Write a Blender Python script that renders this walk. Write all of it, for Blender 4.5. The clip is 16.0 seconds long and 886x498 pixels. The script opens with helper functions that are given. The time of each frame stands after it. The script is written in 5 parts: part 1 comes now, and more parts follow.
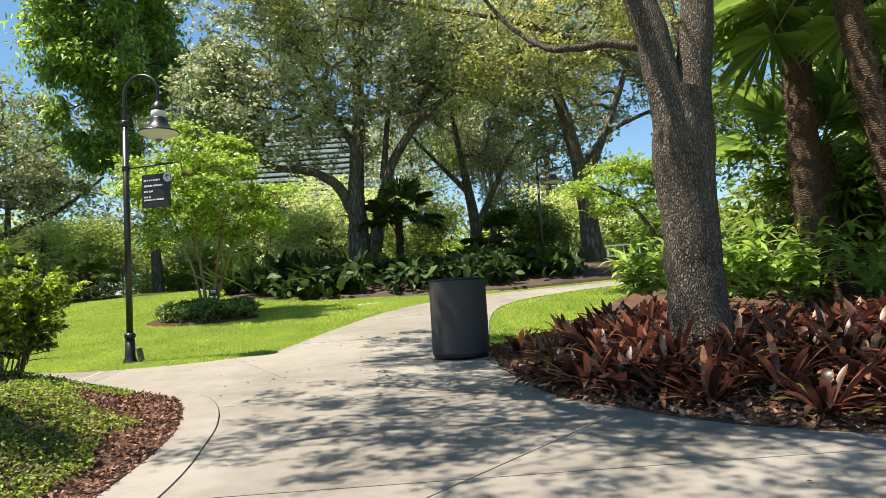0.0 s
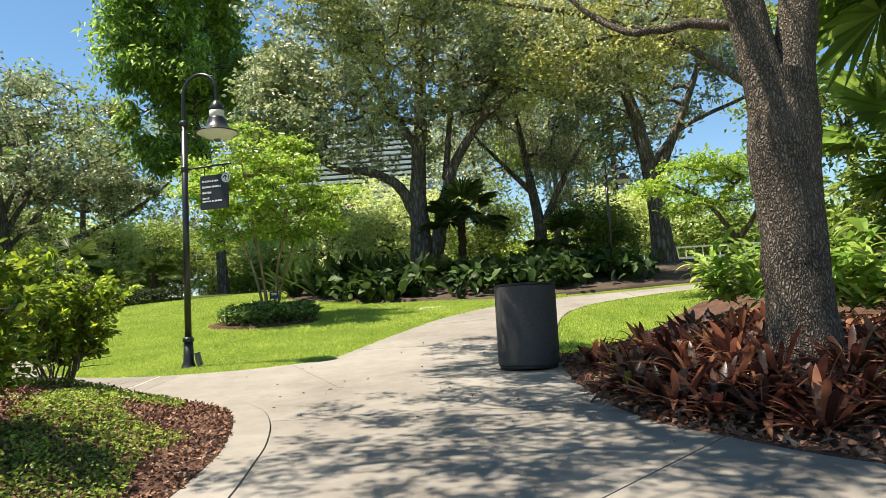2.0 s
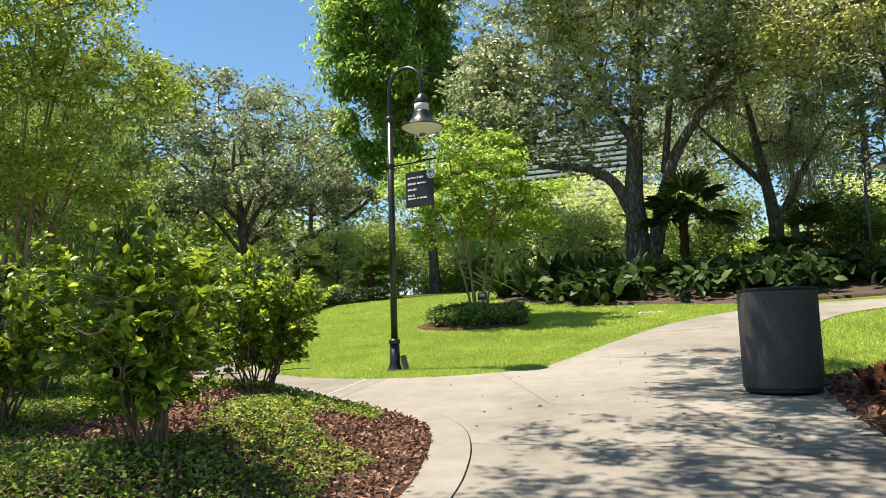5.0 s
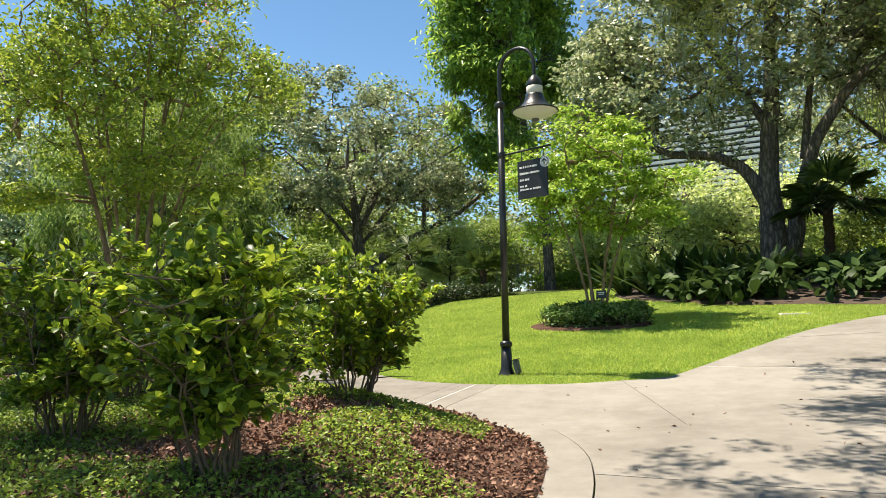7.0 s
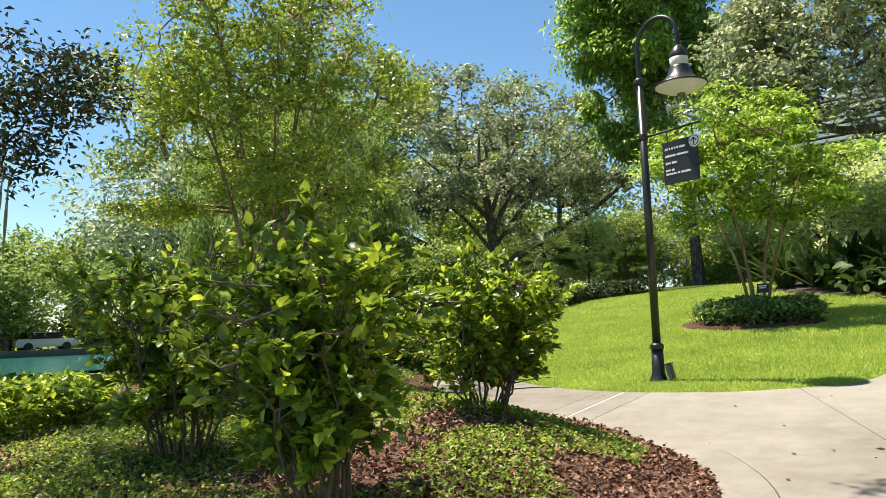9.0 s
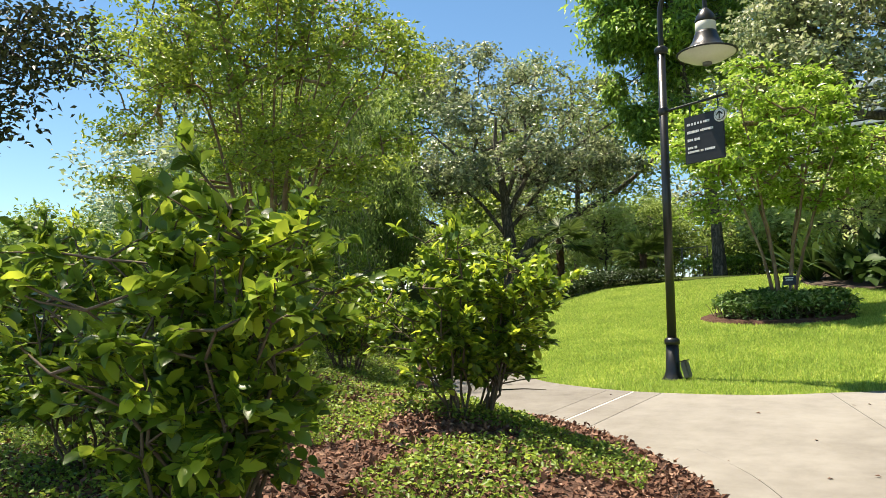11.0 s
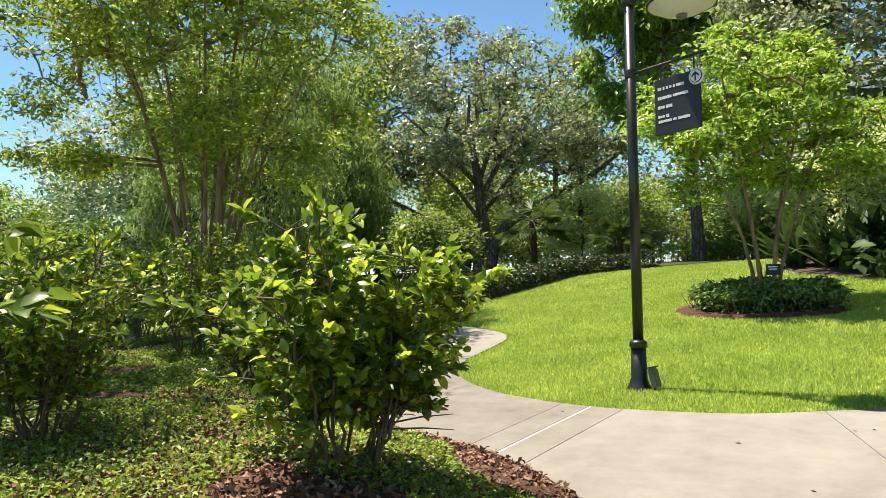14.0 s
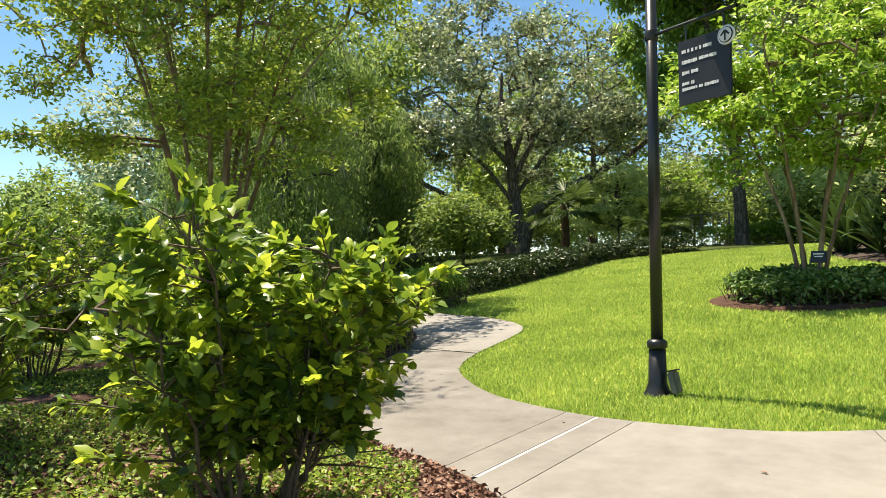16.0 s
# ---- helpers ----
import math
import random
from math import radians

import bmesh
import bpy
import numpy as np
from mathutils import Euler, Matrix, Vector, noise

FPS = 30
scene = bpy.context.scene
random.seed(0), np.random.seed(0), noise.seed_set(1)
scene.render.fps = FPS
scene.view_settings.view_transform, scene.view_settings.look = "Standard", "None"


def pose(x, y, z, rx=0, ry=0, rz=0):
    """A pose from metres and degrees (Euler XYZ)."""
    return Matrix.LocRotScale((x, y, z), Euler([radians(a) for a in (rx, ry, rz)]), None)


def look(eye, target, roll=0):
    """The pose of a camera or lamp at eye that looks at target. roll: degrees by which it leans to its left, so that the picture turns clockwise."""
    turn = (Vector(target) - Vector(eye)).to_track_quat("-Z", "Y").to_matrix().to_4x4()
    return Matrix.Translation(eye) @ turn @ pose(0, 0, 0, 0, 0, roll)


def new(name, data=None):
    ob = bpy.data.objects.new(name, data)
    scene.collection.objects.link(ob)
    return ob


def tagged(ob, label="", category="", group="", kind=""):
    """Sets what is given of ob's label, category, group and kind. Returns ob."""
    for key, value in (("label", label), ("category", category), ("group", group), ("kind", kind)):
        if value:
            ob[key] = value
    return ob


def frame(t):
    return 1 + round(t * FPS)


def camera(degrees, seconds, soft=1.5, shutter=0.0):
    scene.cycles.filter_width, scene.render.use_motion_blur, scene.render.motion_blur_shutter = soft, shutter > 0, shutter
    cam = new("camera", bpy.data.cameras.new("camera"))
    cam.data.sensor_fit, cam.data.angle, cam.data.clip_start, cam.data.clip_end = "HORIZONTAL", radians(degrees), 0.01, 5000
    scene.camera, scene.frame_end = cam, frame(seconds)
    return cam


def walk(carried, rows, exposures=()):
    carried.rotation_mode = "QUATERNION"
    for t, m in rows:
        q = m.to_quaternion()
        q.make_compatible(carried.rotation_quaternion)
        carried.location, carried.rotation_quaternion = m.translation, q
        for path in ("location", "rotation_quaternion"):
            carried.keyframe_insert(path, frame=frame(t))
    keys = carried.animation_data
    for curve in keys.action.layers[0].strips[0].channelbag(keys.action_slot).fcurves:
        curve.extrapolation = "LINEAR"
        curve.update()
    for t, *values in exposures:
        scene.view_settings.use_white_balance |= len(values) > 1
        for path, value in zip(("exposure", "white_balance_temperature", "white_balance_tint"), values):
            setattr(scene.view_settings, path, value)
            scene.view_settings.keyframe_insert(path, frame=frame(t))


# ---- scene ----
cam = camera(62.29, 16.0, 0.8)
# seconds, x, y, z, yaw, pitch, roll
PATH = [
    (0.0, -0.024, 0.004, 1.423, 0.11, 5.08, 3.57),
    (0.5, -0.076, 0.161, 1.448, 1.34, 5.23, 3.64),
    (1.0, -0.121, 0.302, 1.463, 2.38, 5.40, 3.66),
    (1.5, -0.119, 0.424, 1.464, 3.55, 5.46, 3.49),
    (2.0, -0.075, 0.601, 1.492, 4.94, 5.49, 3.12),
    (2.5, -0.057, 0.748, 1.497, 6.44, 5.66, 2.69),
    (3.0, -0.090, 0.864, 1.504, 8.15, 5.90, 2.30),
    (3.5, -0.175, 1.029, 1.540, 10.41, 6.23, 1.99),
    (4.0, -0.238, 1.183, 1.554, 13.58, 6.43, 1.70),
    (4.5, -0.269, 1.382, 1.550, 17.26, 6.40, 1.60),
    (5.0, -0.301, 1.593, 1.569, 21.23, 6.20, 1.66),
    (7.5, -0.676, 2.507, 1.658, 32.31, 6.17, 0.89),
    (8.0, -0.758, 2.674, 1.653, 35.07, 6.33, 0.99),
    (8.5, -0.885, 2.820, 1.692, 38.02, 6.43, 1.50),
    (9.0, -0.969, 2.947, 1.698, 40.91, 6.29, 1.99),
    (11.5, -1.337, 3.967, 1.765, 42.07, 4.96, 0.48),
    (12.0, -1.369, 4.209, 1.799, 41.09, 4.80, -0.08),
    (12.5, -1.464, 4.395, 1.800, 40.44, 4.51, -0.22),
    (13.0, -1.619, 4.589, 1.836, 40.25, 4.29, 0.02),
    (13.5, -1.699, 4.798, 1.849, 40.38, 4.02, 0.37),
    (14.0, -1.759, 5.074, 1.880, 40.94, 3.77, 0.65),
    (14.5, -1.840, 5.302, 1.879, 41.67, 3.47, 0.83),
    (15.0, -1.930, 5.509, 1.916, 42.58, 3.18, 0.91),
    (15.5, -1.966, 5.711, 1.930, 43.41, 2.83, 0.81),
    (16.0, -1.956, 5.960, 1.969, 44.15, 2.38, 0.39),
]
walk(cam, [(t, pose(x, y, z, 90 + pitch, roll, yaw)) for t, x, y, z, yaw, pitch, roll in PATH], exposures=[(0.0, 1.11, 7400, 12)])

# ---------------------------------------------------------------- sky and sun
SUN_TO = Vector((-1.0, -0.15, 2.6)).normalized()   # the way towards the sun
world = bpy.data.worlds.new("sky")
scene.world = world
world.use_nodes = True
wn = world.node_tree.nodes
sky = wn.new("ShaderNodeTexSky")
sky.sky_type = "NISHITA"
sky.sun_disc = False
sky.sun_elevation = math.asin(SUN_TO.z)
sky.sun_rotation = math.atan2(SUN_TO.x, SUN_TO.y)
sky.altitude = 800
sky.dust_density = 0.0
sky.ozone_density = 3.0
wn["Background"].inputs["Strength"].default_value = 0.093
clear = wn.new("ShaderNodeHueSaturation")
clear.inputs["Hue"].default_value, clear.inputs["Saturation"].default_value = 0.494, 1.15
world.node_tree.links.new(sky.outputs["Color"], clear.inputs["Color"])
world.node_tree.links.new(clear.outputs["Color"], wn["Background"].inputs["Color"])
sun = new("sun", bpy.data.lights.new("sun", "SUN"))
sun.data.energy, sun.data.angle, sun.data.color = 4.9, radians(0.53), (1.0, 0.95, 0.86)
sun.matrix_world = look(SUN_TO * 60, (0, 0, 0))

# ---------------------------------------------------------------- materials


def material(name):
    m = bpy.data.materials.new(name)
    m.use_nodes = True
    nt = m.node_tree
    return m, nt, nt.nodes, nt.links, nt.nodes["Principled BSDF"]


def ramp(nodes, stops):
    r = nodes.new("ShaderNodeValToRGB")
    el = r.color_ramp.elements
    while len(el) < len(stops):
        el.new(0.5)
    for e, (p, c) in zip(el, stops):
        e.position, e.color = p, (*c, 1)
    return r


def noise_tex(nodes, links, scale, detail=4.0, rough=0.6, coord="Object"):
    tc = nodes.new("ShaderNodeTexCoord")
    n = nodes.new("ShaderNodeTexNoise")
    n.inputs["Scale"].default_value, n.inputs["Detail"].default_value, n.inputs["Roughness"].default_value = scale, detail, rough
    links.new(tc.outputs[coord], n.inputs["Vector"])
    return n


def surface(name, stops, scale, rough=0.8, bump=0.3, bump_scale=None, fine=None, metal=0.0, spec=0.5, dist=0.01):
    """A plain rough surface: two scales of noise in colour, and a bump."""
    m, nt, N, L, p = material(name)
    a = noise_tex(N, L, scale)
    b = noise_tex(N, L, fine or scale * 9, 6)
    mix = N.new("ShaderNodeMath")
    mix.operation = "MULTIPLY_ADD"
    mix.inputs[1].default_value = 0.45
    add = N.new("ShaderNodeMath")
    add.operation = "MULTIPLY"
    add.inputs[1].default_value = 0.55
    L.new(a.outputs["Fac"], add.inputs[0])
    L.new(b.outputs["Fac"], mix.inputs[0])
    L.new(add.outputs[0], mix.inputs[2])
    r = ramp(N, stops)
    L.new(mix.outputs[0], r.inputs["Fac"])
    L.new(r.outputs["Color"], p.inputs["Base Color"])
    p.inputs["Roughness"].default_value, p.inputs["Metallic"].default_value = rough, metal
    p.inputs["Specular IOR Level"].default_value = spec
    if bump:
        c = noise_tex(N, L, bump_scale or scale * 12, 5)
        bn = N.new("ShaderNodeBump")
        bn.inputs["Strength"].default_value, bn.inputs["Distance"].default_value = bump, dist
        L.new(c.outputs["Fac"], bn.inputs["Height"])
        L.new(bn.outputs["Normal"], p.inputs["Normal"])
    return m


def leaf_mat(name, dark, mid, light, translucent=0.35, rough=0.45, spec=0.35, gain=1.5, by_object=False):
    """Leaves: every leaf has its own tint, some light passes through."""
    m, nt, N, L, p = material(name)
    geo = N.new("ShaderNodeNewGeometry")
    n = noise_tex(N, L, 0.9, 2)
    add = N.new("ShaderNodeMath")
    add.operation = "MULTIPLY_ADD"
    add.inputs[1].default_value = 0.55
    sub = N.new("ShaderNodeMath")
    sub.operation = "MULTIPLY"
    sub.inputs[1].default_value = 0.45
    L.new(n.outputs["Fac"], sub.inputs[0])
    info = N.new("ShaderNodeObjectInfo")
    L.new(info.outputs["Random"] if by_object else geo.outputs["Random Per Island"], add.inputs[0])
    L.new(sub.outputs[0], add.inputs[2])
    dark, mid, light = ([min(0.75, v * gain) for v in q] for q in (dark, mid, light))
    r = ramp(N, [(0.1, dark), (0.5, mid), (0.92, light)])
    L.new(add.outputs[0], r.inputs["Fac"])
    L.new(r.outputs["Color"], p.inputs["Base Color"])
    p.inputs["Roughness"].default_value = rough
    p.inputs["Specular IOR Level"].default_value = spec
    tr = N.new("ShaderNodeBsdfTranslucent")
    hue = N.new("ShaderNodeHueSaturation")
    hue.inputs["Value"].default_value = 1.5
    hue.inputs["Hue"].default_value = 0.485
    L.new(r.outputs["Color"], hue.inputs["Color"])
    L.new(hue.outputs["Color"], tr.inputs["Color"])
    mx = N.new("ShaderNodeMixShader")
    mx.inputs[0].default_value = translucent
    L.new(p.outputs[0], mx.inputs[1])
    L.new(tr.outputs[0], mx.inputs[2])
    L.new(mx.outputs[0], N["Material Output"].inputs["Surface"])
    return m


def bark_mat(name, dark, light, scale=14.0, stretch=0.22, bump=1.0):
    m, nt, N, L, p = material(name)
    tc = N.new("ShaderNodeTexCoord")
    mp = N.new("ShaderNodeMapping")
    mp.inputs["Scale"].default_value = (1, 1, stretch)
    L.new(tc.outputs["Object"], mp.inputs["Vector"])
    v = N.new("ShaderNodeTexVoronoi")
    v.inputs["Scale"].default_value = scale
    v.feature = "DISTANCE_TO_EDGE"
    wob = noise_tex(N, L, 5.0, 3)
    vm = N.new("ShaderNodeVectorMath")
    vm.operation = "MULTIPLY_ADD"
    vm.inputs[1].default_value = (0.12, 0.12, 0.12)
    L.new(wob.outputs["Color"], vm.inputs[0])
    L.new(mp.outputs[0], vm.inputs[2])
    L.new(vm.outputs[0], v.inputs["Vector"])
    n = noise_tex(N, L, 1.7, 6, 0.7)
    n2 = noise_tex(N, L, 40, 4, 0.7)
    mul = N.new("ShaderNodeMath")
    mul.operation = "MULTIPLY_ADD"
    mul.inputs[1].default_value = 1.4
    half = N.new("ShaderNodeMath")
    half.operation = "MULTIPLY"
    half.inputs[1].default_value = 0.55
    L.new(n.outputs["Fac"], half.inputs[0])
    L.new(v.outputs["Distance"], mul.inputs[0])
    L.new(half.outputs[0], mul.inputs[2])
    r = ramp(N, [(0.2, dark), (0.75, light)])
    L.new(mul.outputs[0], r.inputs["Fac"])
    L.new(r.outputs["Color"], p.inputs["Base Color"])
    p.inputs["Roughness"].default_value = 0.92
    p.inputs["Specular IOR Level"].default_value = 0.2
    ad = N.new("ShaderNodeMath")
    ad.operation = "MULTIPLY_ADD"
    ad.inputs[1].default_value = 0.15
    L.new(n2.outputs["Fac"], ad.inputs[0])
    L.new(v.outputs["Distance"], ad.inputs[2])
    b = N.new("ShaderNodeBump")
    b.inputs["Strength"].default_value, b.inputs["Distance"].default_value = bump, 0.055
    L.new(ad.outputs[0], b.inputs["Height"])
    L.new(b.outputs["Normal"], p.inputs["Normal"])
    return m


def concrete_mat():
    m, nt, N, L, p = material("concrete")
    a = noise_tex(N, L, 0.55, 5, 0.65)
    b = noise_tex(N, L, 3.2, 8, 0.75)
    c = noise_tex(N, L, 170, 3, 0.7)
    info = N.new("ShaderNodeObjectInfo")
    s1 = N.new("ShaderNodeMath"); s1.operation = "MULTIPLY_ADD"; s1.inputs[1].default_value = 0.5
    s2 = N.new("ShaderNodeMath"); s2.operation = "MULTIPLY_ADD"; s2.inputs[1].default_value = 0.35
    s3 = N.new("ShaderNodeMath"); s3.operation = "MULTIPLY_ADD"; s3.inputs[1].default_value = 0.16
    s4 = N.new("ShaderNodeMath"); s4.operation = "MULTIPLY"; s4.inputs[1].default_value = 0.12
    L.new(info.outputs["Random"], s4.inputs[0])
    L.new(c.outputs["Fac"], s3.inputs[0]); L.new(s4.outputs[0], s3.inputs[2])
    L.new(b.outputs["Fac"], s2.inputs[0]); L.new(s3.outputs[0], s2.inputs[2])
    L.new(a.outputs["Fac"], s1.inputs[0]); L.new(s2.outputs[0], s1.inputs[2])
    r = ramp(N, [(0.4, (0.11, 0.099, 0.084)), (0.5, (0.178, 0.165, 0.145)), (0.58, (0.215, 0.202, 0.18)), (0.68, (0.265, 0.251, 0.226))])
    L.new(s1.outputs[0], r.inputs["Fac"])
    L.new(r.outputs["Color"], p.inputs["Base Color"])
    p.inputs["Roughness"].default_value = 0.85
    p.inputs["Specular IOR Level"].default_value = 0.3
    bn = N.new("ShaderNodeBump")
    bn.inputs["Strength"].default_value, bn.inputs["Distance"].default_value = 0.35, 0.004
    L.new(c.outputs["Fac"], bn.inputs["Height"])
    L.new(bn.outputs["Normal"], p.inputs["Normal"])
    return m


CONCRETE = concrete_mat()
CONCRETE_PALE = surface("pale_joint_concrete", [(0.3, (0.55, 0.52, 0.46)), (0.7, (0.68, 0.65, 0.6))], 3, 0.85, 0.2)
LAWN = surface("lawn_turf", [(0.32, (0.06, 0.1, 0.018)), (0.46, (0.11, 0.165, 0.03)), (0.6, (0.18, 0.225, 0.05)), (0.72, (0.31, 0.29, 0.11))], 0.7, 0.95, 1.0, 55, 22, spec=0.1, dist=0.03)
SOIL = surface("dark_soil", [(0.3, (0.03, 0.02, 0.014)), (0.7, (0.09, 0.06, 0.04))], 2, 0.95, 0.8, 30)
MULCH = surface("mulch_bed", [(0.3, (0.04, 0.024, 0.017)), (0.5, (0.1, 0.055, 0.04)), (0.72, (0.2, 0.12, 0.09))], 3, 0.95, 1.0, 38, 30, spec=0.15, dist=0.03)
CHIP = leaf_mat("mulch_chips", (0.055, 0.03, 0.02), (0.21, 0.11, 0.075), (0.46, 0.31, 0.23), 0.0, 0.9, 0.15, gain=1.0)
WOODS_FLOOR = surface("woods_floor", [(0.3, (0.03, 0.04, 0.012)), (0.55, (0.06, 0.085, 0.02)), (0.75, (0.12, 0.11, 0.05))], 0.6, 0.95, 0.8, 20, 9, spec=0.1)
OAK_BARK = bark_mat("oak_bark", (0.022, 0.018, 0.014), (0.24, 0.2, 0.165), 44, 0.3)
FAR_BARK = bark_mat("grey_bark", (0.05, 0.042, 0.034), (0.24, 0.205, 0.17), 9)
PALE_BARK = bark_mat("smooth_tan_bark", (0.16, 0.105, 0.07), (0.36, 0.27, 0.2), 5, 0.1, 0.25)
PALM_BARK = bark_mat("palm_bark", (0.04, 0.026, 0.018), (0.15, 0.095, 0.06), 17, 2.6, 0.7)
TWIG = surface("twig", [(0.3, (0.07, 0.05, 0.035)), (0.7, (0.2, 0.15, 0.1))], 8, 0.9, 0.3)
OAK_LEAF = leaf_mat("live_oak_leaves", (0.03, 0.042, 0.02), (0.085, 0.108, 0.05), (0.28, 0.3, 0.18), 0.3, 0.32, 0.8, gain=3.1)
# oak leaves again, with the shadow side of the boughs put into the colour
SHADED_OAK_LEAF = leaf_mat("shaded_oak_leaves", (0.015, 0.025, 0.01), (0.035, 0.05, 0.02), (0.08, 0.1, 0.04), 0.15, 0.4, 0.4, gain=1.0)
OLIVE_LEAF = leaf_mat("olive_oak_leaves", (0.055, 0.068, 0.016), (0.135, 0.148, 0.042), (0.32, 0.3, 0.11), 0.36, 0.4, 0.5, gain=2.5)
TULIP_LEAF = leaf_mat("glossy_bright_leaves", (0.035, 0.075, 0.018), (0.095, 0.165, 0.033), (0.25, 0.35, 0.07), 0.42, 0.38, gain=2.0)
LIME_LEAF = leaf_mat("lime_leaves", (0.07, 0.15, 0.014), (0.17, 0.3, 0.03), (0.42, 0.53, 0.14), 0.33, 0.35, 0.6, gain=1.22)
MYRTLE_LEAF = leaf_mat("myrtle_leaves", (0.06, 0.1, 0.016), (0.15, 0.22, 0.03), (0.32, 0.38, 0.06), 0.3, 0.4, 0.5, gain=1.5)
GREY_LEAF = leaf_mat("grey_green_leaves", (0.03, 0.043, 0.02), (0.085, 0.11, 0.05), (0.28, 0.3, 0.18), 0.28, 0.32, 0.8, gain=2.2)
WILLOW_LEAF = leaf_mat("feathery_leaves", (0.045, 0.08, 0.02), (0.11, 0.17, 0.045), (0.22, 0.29, 0.09), 0.4, 0.6, gain=1.7)
WOOD_LEAF = leaf_mat("wood_leaves", (0.035, 0.06, 0.015), (0.09, 0.14, 0.03), (0.2, 0.26, 0.07), 0.35, 0.5, gain=1.8)
PALE_LEAF = leaf_mat("pale_shrub_leaves", (0.1, 0.14, 0.05), (0.22, 0.27, 0.1), (0.36, 0.4, 0.2), 0.4, 0.6, gain=2.3)
SHRUB_LEAF = leaf_mat("viburnum_leaves", (0.025, 0.055, 0.008), (0.075, 0.13, 0.014), (0.36, 0.44, 0.045), 0.42, 0.36, 0.5, gain=1.75)
HEDGE_LEAF = leaf_mat("hedge_leaves", (0.02, 0.05, 0.01), (0.055, 0.11, 0.02), (0.22, 0.3, 0.14), 0.25, 0.4, 0.35, gain=1.9)
COVER_LEAF = leaf_mat("groundcover_leaves", (0.035, 0.055, 0.012), (0.09, 0.15, 0.022), (0.28, 0.36, 0.06), 0.35, 0.45, gain=1.7)
# hedge leaf colour darkened to stand in for the shade of the trees
SHADED_HEDGE_LEAF = leaf_mat("shaded_hedge_leaves", (0.012, 0.03, 0.008), (0.03, 0.06, 0.014), (0.09, 0.13, 0.05), 0.15, 0.4, 0.35, gain=1.0)
GRASS_BLADE = leaf_mat("grass_blades", (0.075, 0.115, 0.026), (0.155, 0.235, 0.042), (0.37, 0.4, 0.115), 0.4, 0.55, 0.3, gain=2.0)
RED_LEAF = leaf_mat("bromeliad_leaves", (0.016, 0.008, 0.008), (0.062, 0.025, 0.018), (0.4, 0.18, 0.09), 0.3, 0.36, 0.4, gain=1.25, by_object=True)
GREEN_TINGED = leaf_mat("bromeliad_green_leaves", (0.08, 0.06, 0.02), (0.16, 0.15, 0.03), (0.25, 0.32, 0.05), 0.3, 0.35, 0.5)
GINGER_LEAF = leaf_mat("ginger_leaves", (0.06, 0.13, 0.02), (0.16, 0.27, 0.05), (0.42, 0.47, 0.16), 0.35, 0.38, 0.5, gain=1.45)
DARK_LEAF = leaf_mat("dark_broad_leaves", (0.015, 0.035, 0.01), (0.04, 0.08, 0.02), (0.1, 0.16, 0.05), 0.2, 0.5, 0.15, gain=1.0)
CRINUM_LEAF = leaf_mat("crinum_leaves", (0.015, 0.038, 0.01), (0.038, 0.078, 0.018), (0.1, 0.17, 0.045), 0.2, 0.45, 0.3, gain=1.0, by_object=True)
# palm leaves with tree shade put into the colour, for the palms further back
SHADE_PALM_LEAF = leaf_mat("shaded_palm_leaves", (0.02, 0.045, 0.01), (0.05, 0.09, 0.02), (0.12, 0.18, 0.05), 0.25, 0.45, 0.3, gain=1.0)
PALM_LEAF = leaf_mat("palm_leaves", (0.02, 0.05, 0.01), (0.055, 0.11, 0.02), (0.14, 0.22, 0.05), 0.35, 0.35, 0.6, gain=2.1)
MOSS = leaf_mat("spanish_moss", (0.11, 0.12, 0.075), (0.2, 0.21, 0.14), (0.3, 0.31, 0.22), 0.3, 0.9, 0.1)
PINK = leaf_mat("pink_flowers", (0.5, 0.1, 0.14), (0.7, 0.2, 0.25), (0.8, 0.35, 0.38), 0.4, 0.6)
BLACK_PAINT = surface("black_paint", [(0.3, (0.010, 0.011, 0.012)), (0.7, (0.018, 0.019, 0.02))], 6, 0.32, 0.06, 60, metal=0.0, spec=0.6)
GREY_METAL = surface("grey_metal", [(0.3, (0.12, 0.12, 0.13)), (0.7, (0.2, 0.2, 0.21))], 6, 0.5, 0.1, metal=0.4)
WHITE_PAINT = surface("white_paint", [(0.3, (0.72, 0.7, 0.66)), (0.7, (0.82, 0.81, 0.78))], 4, 0.5, 0.05)
SIGN_BLACK = surface("sign_black", [(0.3, (0.012, 0.013, 0.016)), (0.7, (0.02, 0.021, 0.025))], 3, 0.42, 0.0)
SIGN_WHITE = surface("sign_white", [(0.3, (0.75, 0.75, 0.75)), (0.7, (0.82, 0.82, 0.82))], 3, 0.5, 0.0)
STONE = surface("dark_pebbled_stone", [(0.3, (0.028, 0.028, 0.03)), (0.55, (0.06, 0.06, 0.063)), (0.75, (0.13, 0.13, 0.13))], 60, 0.7, 1.0, 130, 160, spec=0.35, dist=0.006)
RUBBER = surface("black_plastic", [(0.3, (0.01, 0.01, 0.01)), (0.7, (0.02, 0.02, 0.02))], 5, 0.6, 0.1)
FACADE = surface("pale_facade", [(0.3, (0.62, 0.62, 0.62)), (0.7, (0.75, 0.75, 0.75))], 0.3, 0.8, 0.1)
FACADE_DARK = surface("dark_opening", [(0.3, (0.03, 0.032, 0.036)), (0.7, (0.07, 0.075, 0.08))], 0.3, 0.5, 0.0)
RED_WALL = surface("red_wall", [(0.3, (0.28, 0.07, 0.04)), (0.7, (0.42, 0.13, 0.08))], 0.5, 0.85, 0.2)
